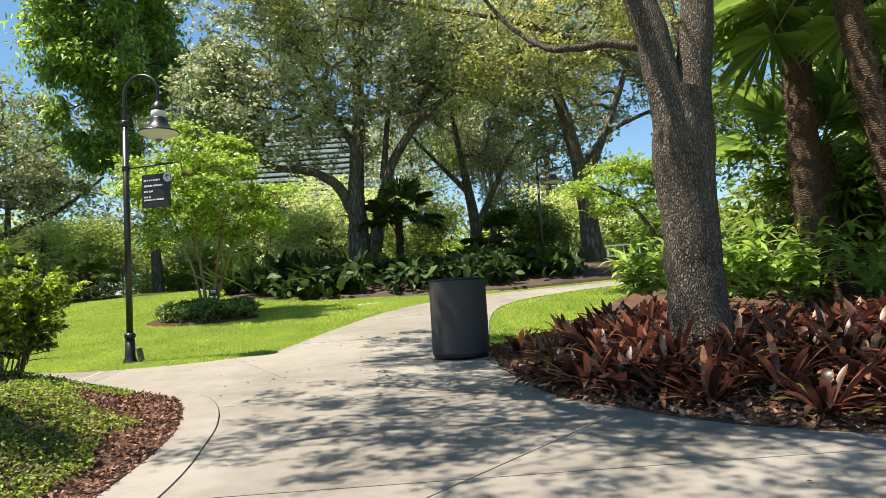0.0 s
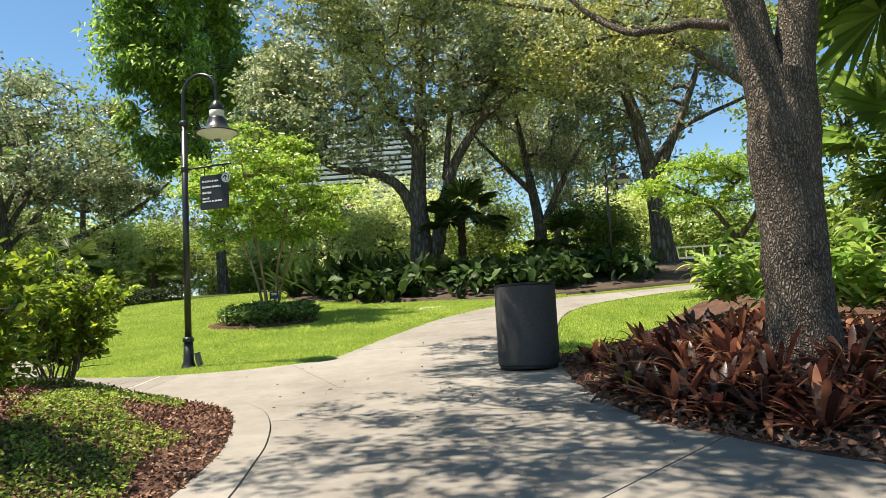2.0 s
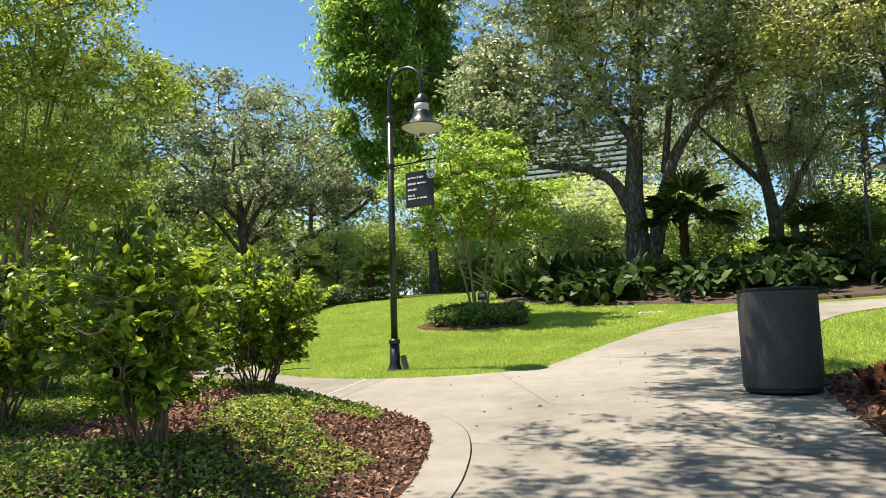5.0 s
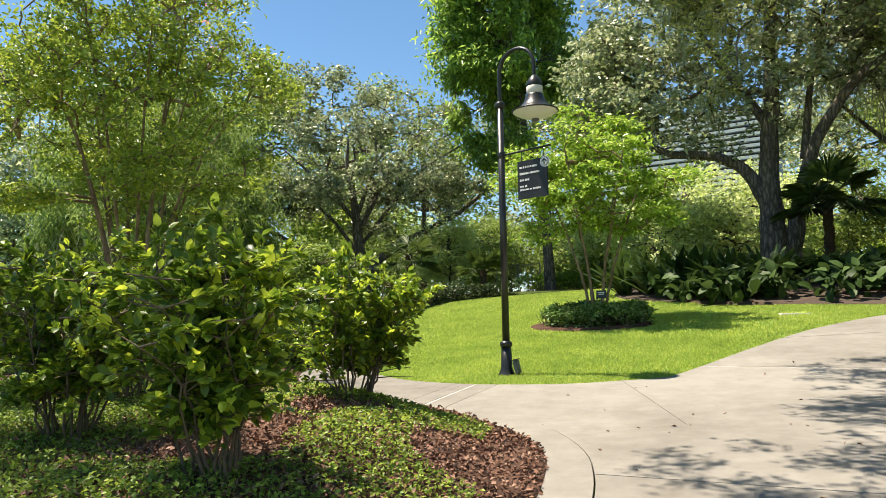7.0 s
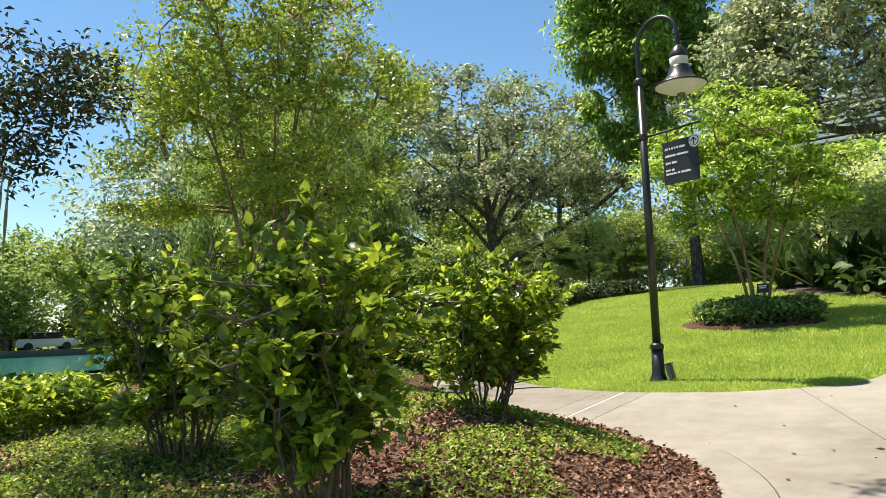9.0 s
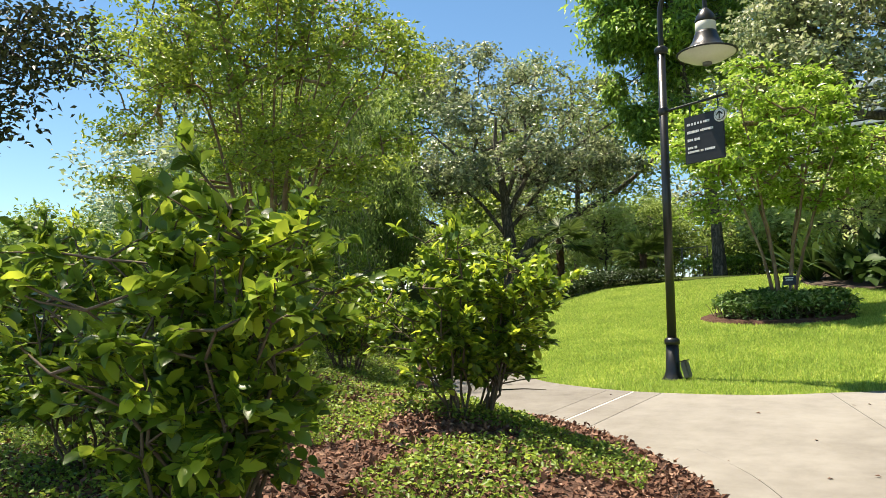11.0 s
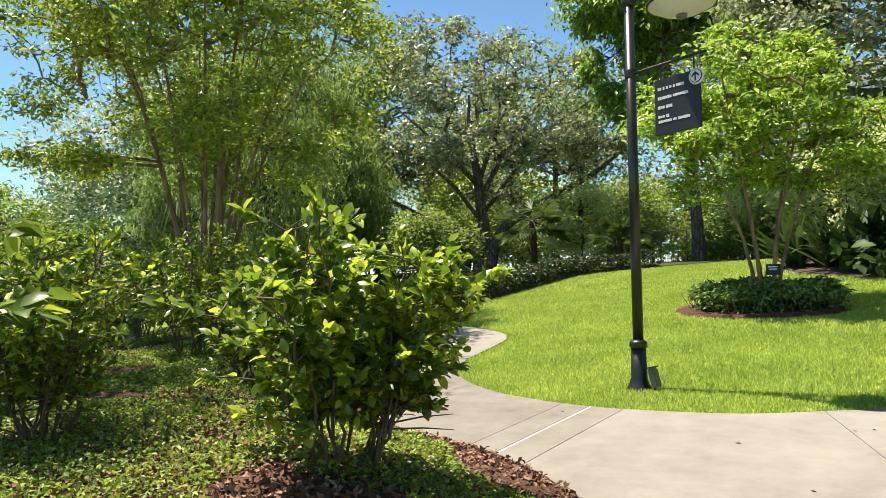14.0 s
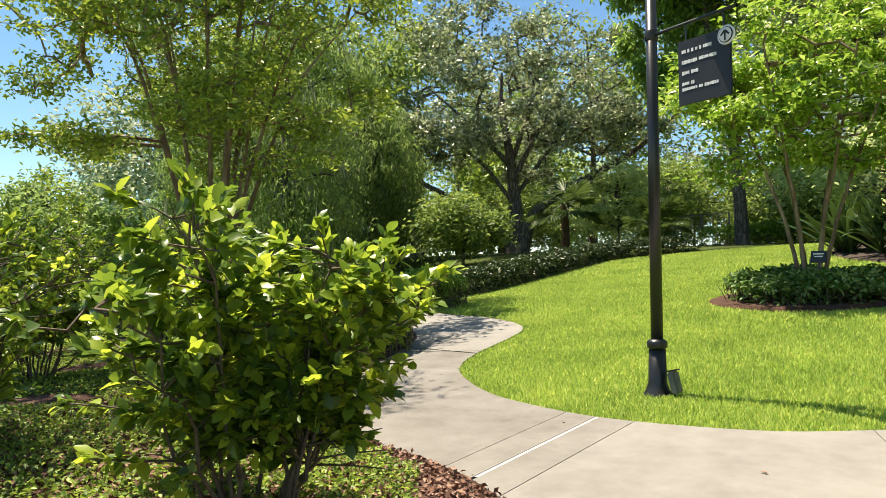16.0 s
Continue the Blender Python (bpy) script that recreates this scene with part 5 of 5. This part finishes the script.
# shell gingers behind them
for k in range(22):
    x, y = (3.3 + 3.4 * rng_r.random(), 8.6 + 1.8 * rng_r.random()) if k < 15 else (3.1 + 1.3 * rng_r.random(), 11.4 + 1.6 * rng_r.random())
    z = gz(x, y, bed_right_height)
    root = thing("shell_ginger", (x, y, z), "leafy shell ginger with striped green and yellow leaves", "plant", "gingers behind the bromeliads")
    rk = np.random.default_rng(500 + k)
    b = Bundle()
    for _ in range(9):
        an = rk.uniform(0, 6.283)
        o = np.array((math.cos(an), math.sin(an)))
        h = rk.uniform(0.6, 1.15)
        top = np.array((o[0] * 0.35 * h, o[1] * 0.35 * h, h))
        for j in range(7):
            q = top * (0.35 + 0.65 * j / 6)
            side = np.array((o[0] + rk.normal(0, 0.9), o[1] + rk.normal(0, 0.9)))
            b.add(strap_arrays(q, side, rk.uniform(0.32, 0.5), rk.uniform(0.08, 0.12), rk.uniform(0.3, 1.0), rk.uniform(0.3, 0.7)))
    part_mesh("leaves", b.mesh("leaves"), GINGER_LEAF, root, smooth=True)

# ---------------------------------------------------------------- lamps, sign, bin


def gooseneck_lamp(x, y, z, rz, label=""):
    """A black pole with a hooked neck and a bell shade; the neck reaches along its own x."""
    root = thing("street_lamp", (x, y, z), label or "black gooseneck lamp post with a bell shade", "street lamp", "", rz)
    part("base", lathe([(0.14, -0.1), (0.14, 0.0), (0.13, 0.025), (0.1, 0.07), (0.08, 0.13), (0.07, 0.43)], 28), BLACK_PAINT, root, smooth=True)
    part("base_collar", lathe([(0.07, 0.42), (0.086, 0.43), (0.086, 0.475), (0.075, 0.49), (0.05, 0.505)], 28), BLACK_PAINT, root, smooth=True)
    part("pole", lathe([(0.052, 0.48), (0.047, 3.88)], 24), BLACK_PAINT, root, smooth=True)
    part("collar", lathe([(0.056, 3.83), (0.074, 3.85), (0.077, 3.88), (0.074, 3.91), (0.05, 3.93)], 24), BLACK_PAINT, root, smooth=True)
    pts = [(0, 0, 3.88), (0, 0, 4.05), (0, 0, 4.28)] + [(0.305 - 0.305 * math.cos(a), 0, 4.34 + 0.305 * math.sin(a)) for a in np.linspace(0.15, math.pi, 14)] + [(0.61, 0, 4.1)]
    part_mesh("neck", mesh_of("neck", *tube_arrays(pts, np.linspace(0.032, 0.025, len(pts)), 12)), BLACK_PAINT, root, smooth=True)
    sh = pose(0.61, 0, -0.315)
    for nm, prof, mat, lab in [
            ("cap", [(0.03, 4.5), (0.06, 4.47), (0.1, 4.41), (0.112, 4.36), (0.112, 4.33)], BLACK_PAINT, ""),
            ("band", [(0.108, 4.335), (0.112, 4.33), (0.112, 4.22), (0.106, 4.215)], WHITE_PAINT, "white band"),
            ("shade", [(0.115, 4.225), (0.125, 4.2), (0.15, 4.12), (0.2, 4.05), (0.27, 4.005), (0.325, 3.985), (0.325, 3.972), (0.3, 3.97)], BLACK_PAINT, "black bell shade"),
            ("reflector", [(0.31, 3.972), (0.3, 3.965), (0.2, 3.91), (0.12, 3.885), (0.05, 3.875)], WHITE_PAINT, "cream glass lens"),
            ("finial", [(0.05, 3.877), (0.05, 3.85), (0.02, 3.835)], GREY_METAL, "")]:
        bm = lathe(prof[::-1], 36)
        bmesh.ops.transform(bm, matrix=sh, verts=bm.verts)
        part(nm, bm, mat, root, lab, smooth=True)
    return root


lx, ly = -5.11, 11.9
lamp = gooseneck_lamp(lx, ly, gz(lx, ly) - 0.03, -12, label="black gooseneck lamp post with a bell shade on the lawn")
lamp.scale = (1.02, 1.02, 1.02)
lamp2 = gooseneck_lamp(3.1, 22.3, gz(3.1, 22.3, bed_back_height), 0, label="black gooseneck lamp post beside the far path")

lamp2.scale = (0.8, 0.8, 0.8)

# uplight at the foot of the post
up = thing("garden_spotlight", (lx + 0.17, ly - 0.02, gz(lx, ly) - 0.03), "small dark garden spotlight beside the lamp post", "spotlight")
part("stake", lathe([(0.012, -0.1), (0.012, 0.1)], 10), BLACK_PAINT, up)
part("housing", box(0.07, 0.1, 0.19, (0, 0, 0), 0.012, pose(0.0, 0, 0.15, 0, -14, 0)), GREY_METAL, up)
part("visor", box(0.085, 0.115, 0.012, (0, 0, 0), 0.004, pose(-0.02, 0, 0.25, 0, -14, 0)), BLACK_PAINT, up)

# hanging sign
sign = thing("hanging_sign", (lx, ly, gz(lx, ly) - 0.03), "black hanging direction sign with white lettering and an arrow", "sign", "", -12)
sign.scale = (1.02, 1.02, 1.02)
part_mesh("arm", mesh_of("arm", *tube_arrays([(0.05, 0, 3.14), (0.4, 0, 3.145), (0.84, 0, 3.15)], [0.016, 0.015, 0.015], 10)), BLACK_PAINT, sign, smooth=True)
part("clamp", lathe([(0.05, 3.09), (0.058, 3.1), (0.058, 3.18), (0.05, 3.19)], 20), BLACK_PAINT, sign, smooth=True)
for hx in (0.36, 0.72):
    part("hanger", box(0.014, 0.006, 0.17, (hx, 0, 3.065)), BLACK_PAINT, sign)
part("panel", box(0.5, 0.022, 0.54, (0.535, 0, 2.73), 0.004), SIGN_BLACK, sign)
for row_z, w, h in [(2.905, 0.29, 0.032), (2.815, 0.335, 0.032), (2.725, 0.165, 0.032), (2.635, 0.12, 0.03), (2.588, 0.36, 0.03)]:
    x = 0.325
    rb = np.random.default_rng(int(row_z * 1000))
    while x < 0.325 + w - 0.01:
        bw = min(rb.uniform(0.014, 0.024), 0.325 + w - x)
        part("lettering_bar", box(bw, 0.004, h * rb.uniform(0.7, 1.0), (x + bw / 2, -0.0125, row_z)), SIGN_WHITE, sign)
        x += bw + 0.004 + (0.014 if rb.random() < 0.16 else 0)
for nm, r, y0, mat in [("arrow_disc", 0.078, -0.018, SIGN_WHITE), ("disc_field", 0.062, -0.026, SIGN_BLACK), ("disc_inner", 0.056, -0.030, SIGN_WHITE)]:
    disc = lathe([(r - 0.002, -0.006), (r, -0.003), (r, 0.003), (r - 0.002, 0.006)], 36)
    bmesh.ops.transform(disc, matrix=pose(0.755, y0, 2.935, 90, 0, 0), verts=disc.verts)
    part(nm, disc, mat, sign)
part("arrow_shaft", box(0.014, 0.003, 0.075, (0.755, -0.0385, 2.925)), SIGN_BLACK, sign)
for s in (-1, 1):
    part("arrow_barb", box(0.014, 0.003, 0.055, (0, 0, 0), 0, pose(0.755 + s * 0.019, -0.0385, 2.95, 0, -s * 45, 0)), SIGN_BLACK, sign)

# litter bin on the path
bx, by = 0.17, 9.84
bz = gz(bx, by) + SLAB_TOP
can = thing("litter_bin", (bx, by, bz), "round dark grey pebbled stone litter bin on the path", "litter bin")
can.rotation_euler = (radians(-1.0), 0, 0)
part("foot_ring", lathe([(0.355, 0.0), (0.36, 0.005), (0.36, 0.04), (0.35, 0.045)], 48), RUBBER, can, "black foot ring", smooth=True)
part("body", lathe([(0.365, 0.04), (0.376, 0.05), (0.38, 0.08), (0.38, 0.98), (0.376, 1.0), (0.36, 1.005)], 64), STONE, can)
part("rim", lathe([(0.352, 1.0), (0.374, 1.005), (0.38, 1.018), (0.374, 1.032), (0.35, 1.036), (0.33, 1.03)], 64), RUBBER, can, "dark rim", smooth=True)

# plant label by the young tree
pl = thing("plant_label", (-5.25, 16.75, gz(-5.25, 16.75)), "small dark plant label on a stake", "label")
part("stake", box(0.025, 0.012, 0.62, (0, 0, 0.29)), BLACK_PAINT, pl)
part("plate", box(0.2, 0.014, 0.17, (0, 0, 0), 0.004, pose(0, -0.014, 0.66, -15, 0, 8)), SIGN_BLACK, pl)
for k in range(3):
    part("lettering_bar", box(0.13 - 0.02 * k, 0.004, 0.016, (0, 0, 0), 0, pose(0, -0.024, 0.7 - 0.035 * k, -15, 0, 8)), SIGN_WHITE, pl)

# utility lid set in the lawn
lid = thing("utility_lid", (-1.9, 18.6, gz(-1.9, 18.6) - 0.03), "flat pale utility lid in the lawn", "utility cover", "", 20)
part("frame", box(0.62, 0.42, 0.05, (0, 0, 0), 0.008), CONCRETE_PALE, lid)
part("cover", box(0.54, 0.34, 0.02, (0, 0, 0.03), 0.005), WHITE_PAINT, lid)

# ---------------------------------------------------------------- buildings and far things
garage = thing("parking_building", (-13.5, 66, gz(-13.5, 66)), "pale building with long horizontal louvres behind the trees", "building")
part("core", box(14, 10, 15, (0, 6, 7.5)), FACADE_DARK, garage)
for k in range(26):
    part("louvre", box(14, 0.5, 0.26, (0, 0.6, 3.2 + 0.48 * k)), FACADE, garage)
for k in range(4):
    part("column", box(0.6, 0.6, 15.4, (-6.6 + 4.4 * k, 1.7, 7.7)), FACADE_DARK, garage)
part("roof", box(15, 11, 0.5, (0, 6, 15.4)), FACADE, garage)

redhouse = thing("red_building", (17, 62, gz(17, 62)), "low red-walled building beyond the trees", "building")
part("wall", box(14, 6, 4.6, (0, 3, 2.3)), RED_WALL, redhouse)
part("roof", box(15, 7, 0.5, (0, 3, 4.85), 0.05), FACADE, redhouse)
for k in range(5):
    w = part("window", box(1.3, 0.12, 1.5, (-5 + 2.5 * k, 0.0, 2.2)), FACADE, redhouse)
    part("pane", box(1.1, 0.06, 1.3, (-5 + 2.5 * k, -0.05, 2.2)), GLASS_DARK, w)
rail = thing("bridge_railing", (11, 46, gz(11, 46)), "pale low wall with a white railing", "railing")
part("wall", box(14, 0.4, 0.9, (0, 0, 0.45)), FACADE, rail)
part("top_rail", box(14, 0.1, 0.08, (0, 0, 1.5)), WHITE_PAINT, rail)
for k in range(29):
    part("post", box(0.06, 0.06, 0.62, (-7 + 0.5 * k, 0, 1.2)), WHITE_PAINT, rail)

# wire gate panel at the back of the lawn
gate = thing("mesh_fence", (-14.6, 33.5, gz(-14.6, 33.5)), "grey wire mesh fence panel at the back of the lawn", "fence", "", -10)
for px_ in (-1.2, 0, 1.2):
    part("post", box(0.05, 0.05, 1.35, (px_, 0, 0.6)), GREY_METAL, gate)
part("top_rail", box(2.4, 0.03, 0.03, (0, 0, 1.25)), GREY_METAL, gate)
for k in range(23):
    part("wire", box(0.008, 0.008, 1.2, (-1.1 + 0.1 * k, 0, 0.62)), GREY_METAL, gate)


def car(x, y, rz, mat, label):
    root = thing("parked_car", (x, y, gz(x, y)), label, "car", "", rz)
    bm = box(4.4, 1.75, 0.62, (0, 0, 0.62), 0.12)
    part("body", bm, mat, root)
    bm = box(2.4, 1.55, 0.55, (-0.15, 0, 1.16), 0.18)
    part("cabin", bm, GLASS_DARK, root)
    part("roof", box(1.7, 1.45, 0.06, (-0.2, 0, 1.45), 0.02), mat, root)
    for sx in (-1.35, 1.35):
        for sy in (-0.82, 0.82):
            w = lathe([(0.31, -0.1), (0.33, -0.06), (0.33, 0.06), (0.31, 0.1)], 20)
            bmesh.ops.transform(w, matrix=pose(sx, sy, 0.33, 90, 0, 0), verts=w.verts)
            part("wheel", w, RUBBER, root)


car(-63.2, 26.6, 80, CAR_WHITE, "white parked car on the far bank")
car(-63.6, 20.6, 80, GREY_METAL, "grey parked car on the far bank")

# ---------------------------------------------------------------- small stuff: mulch, groundcover, grass, litter


def scatter(outline, n, rng, test=None):
    xs, ys = [p[0] for p in outline], [p[1] for p in outline]
    x, y = rng.uniform(min(xs), max(xs), n), rng.uniform(min(ys), max(ys), n)
    ok = inside(outline, x, y)
    return x[ok], y[ok]


def chips(name, label, outline, height, n, seed, size=0.06, near=None):
    rng = np.random.default_rng(seed)
    x, y = scatter(near or outline, n, rng)
    ok = inside(outline, x, y)
    x, y = x[ok], y[ok]
    p = np.stack([x, y, height(x, y) + rng.uniform(0.0, 0.02, len(x))], 1)
    v, f = leaves_arrays(p, size, size * 0.55, rng, 0.5, 0, 0.05)
    ob = part_mesh(name, mesh_of(name, v, f), CHIP)
    return tagged(ob, label, "mulch", kind="stuff")


chips("bark_mulch", "loose reddish bark mulch chips", BED_LEFT, bed_left_height, 70000, 1, 0.042, [(-7.5, 1), (-1.9, 1), (-1.9, 9.6), (-7.5, 9.6)])
chips("bark_mulch", "loose brown bark mulch and dead leaves", BED_RIGHT, bed_right_height, 22000, 2, 0.075, [(0.5, 3.4), (6.5, 3.4), (6.5, 11), (0.5, 11)])

rg = np.random.default_rng(9)
x, y = scatter([(-13, 2.5), (-2, 2.5), (-2, 14.3), (-13, 14.3)], 330000, rg)
e = edge_gap(BED_LEFT_EDGE, x, y)
patch = np.array([noise.noise(Vector((a * 0.8, b * 0.8, 3.0))) for a, b in zip(x, y)])
keep = inside(BED_LEFT, x, y) & (e > 0.22 + 0.2 * patch) & (patch > -0.45 + 0.5 * ease(0.7, 0.2, e))
keep &= ~((np.hypot(x + 4.4, y - 7.2) < 0.45) & (patch < 0.25)) & ~((np.hypot(x + 2.8, y - 6.9) < 0.65) & (patch < 0.35))
x, y = x[keep], y[keep]
z = bed_left_height(x, y) + rg.uniform(0.0, 0.1, len(x)) * (0.6 + patch[keep])
cover = part_mesh("groundcover", mesh_of("groundcover", *leaves_arrays(np.stack([x, y, z], 1), 0.03, 0.02, rg, 0.5)), COVER_LEAF)
tagged(cover, "low yellow-green creeping groundcover over the mulch", "groundcover", kind="stuff")

LAWN_POLY = LAWN_EDGE + [(9, 22.6)] + BED_BACK_EDGE[::-1] + HEDGE_EDGE[::-1]


def grass(name, outline, n, seed, length, test):
    rng = np.random.default_rng(seed)
    x, y = scatter(outline, n, rng)
    ok = test(x, y)
    x, y = x[ok], y[ok]
    k = len(x)
    an, h = rng.uniform(0, 6.283, k), length * rng.uniform(0.5, 1.3, k)
    z = land(x, y) - 0.028
    w = 0.004 + 0.0012 * np.hypot(x + 2, y - 3) * 0.5
    dx, dy = np.cos(an), np.sin(an)
    lx_, ly_ = rng.normal(0, 0.45, k) * h, rng.normal(0, 0.45, k) * h
    a = np.stack([x - dy * w, y + dx * w, z - 0.005], 1)
    b = np.stack([x + dy * w, y - dx * w, z - 0.005], 1)
    c = np.stack([x + lx_, y + ly_, z + h], 1)
    v = np.stack([a, b, c], 1).reshape(-1, 3)
    ob = part_mesh(name, mesh_of(name, v, np.arange(3 * k).reshape(-1, 3)), GRASS_BLADE)
    return tagged(ob, "short bright green mown grass", "grass", kind="stuff")


on_lawn = lambda x, y: inside(LAWN_POLY, x, y) & (np.hypot((x + 5.6) / 1.3, (y - 17.1) / 0.95) > 1)
grass("grass", [(-9.5, 10.8), (-1, 10.8), (-1, 15.2), (-9.5, 15.2)], 260000, 3, 0.05, on_lawn)
grass("grass", [(-13, 15.2), (1.5, 15.2), (1.5, 20.5), (-13, 20.5)], 220000, 4, 0.05, on_lawn)
grass("grass", [(-13.5, 20.5), (-4, 20.5), (-7, 30), (-13, 30)], 90000, 5, 0.055, on_lawn)
RIGHT_LAWN = [p for p in RIGHT_EDGE if p[1] > 10.9] + [(1.4, 11.7), (2.6, 13.6), (3.9, 16.2), (5.5, 18.2), (8, 19.2)]
grass("grass", [(0.5, 10.8), (8, 10.8), (8, 20.5), (0.5, 20.5)], 170000, 6, 0.05, lambda x, y: inside(RIGHT_LAWN, x, y))

# fallen leaves on the path
rf = np.random.default_rng(15)
x, y = rf.uniform(-5.5, 2.0, 110), rf.uniform(3.5, 13, 110)
ok = inside(PATH_POLY, x, y)
x, y = x[ok], y[ok]
dead = part_mesh("fallen_leaves", mesh_of("fallen_leaves", *leaves_arrays(np.stack([x, y, land(x, y) + SLAB_TOP + 0.006], 1), 0.045, 0.025, rf, 0.95)), CHIP)
tagged(dead, "a few dry brown leaves fallen on the path", "leaves", kind="stuff")
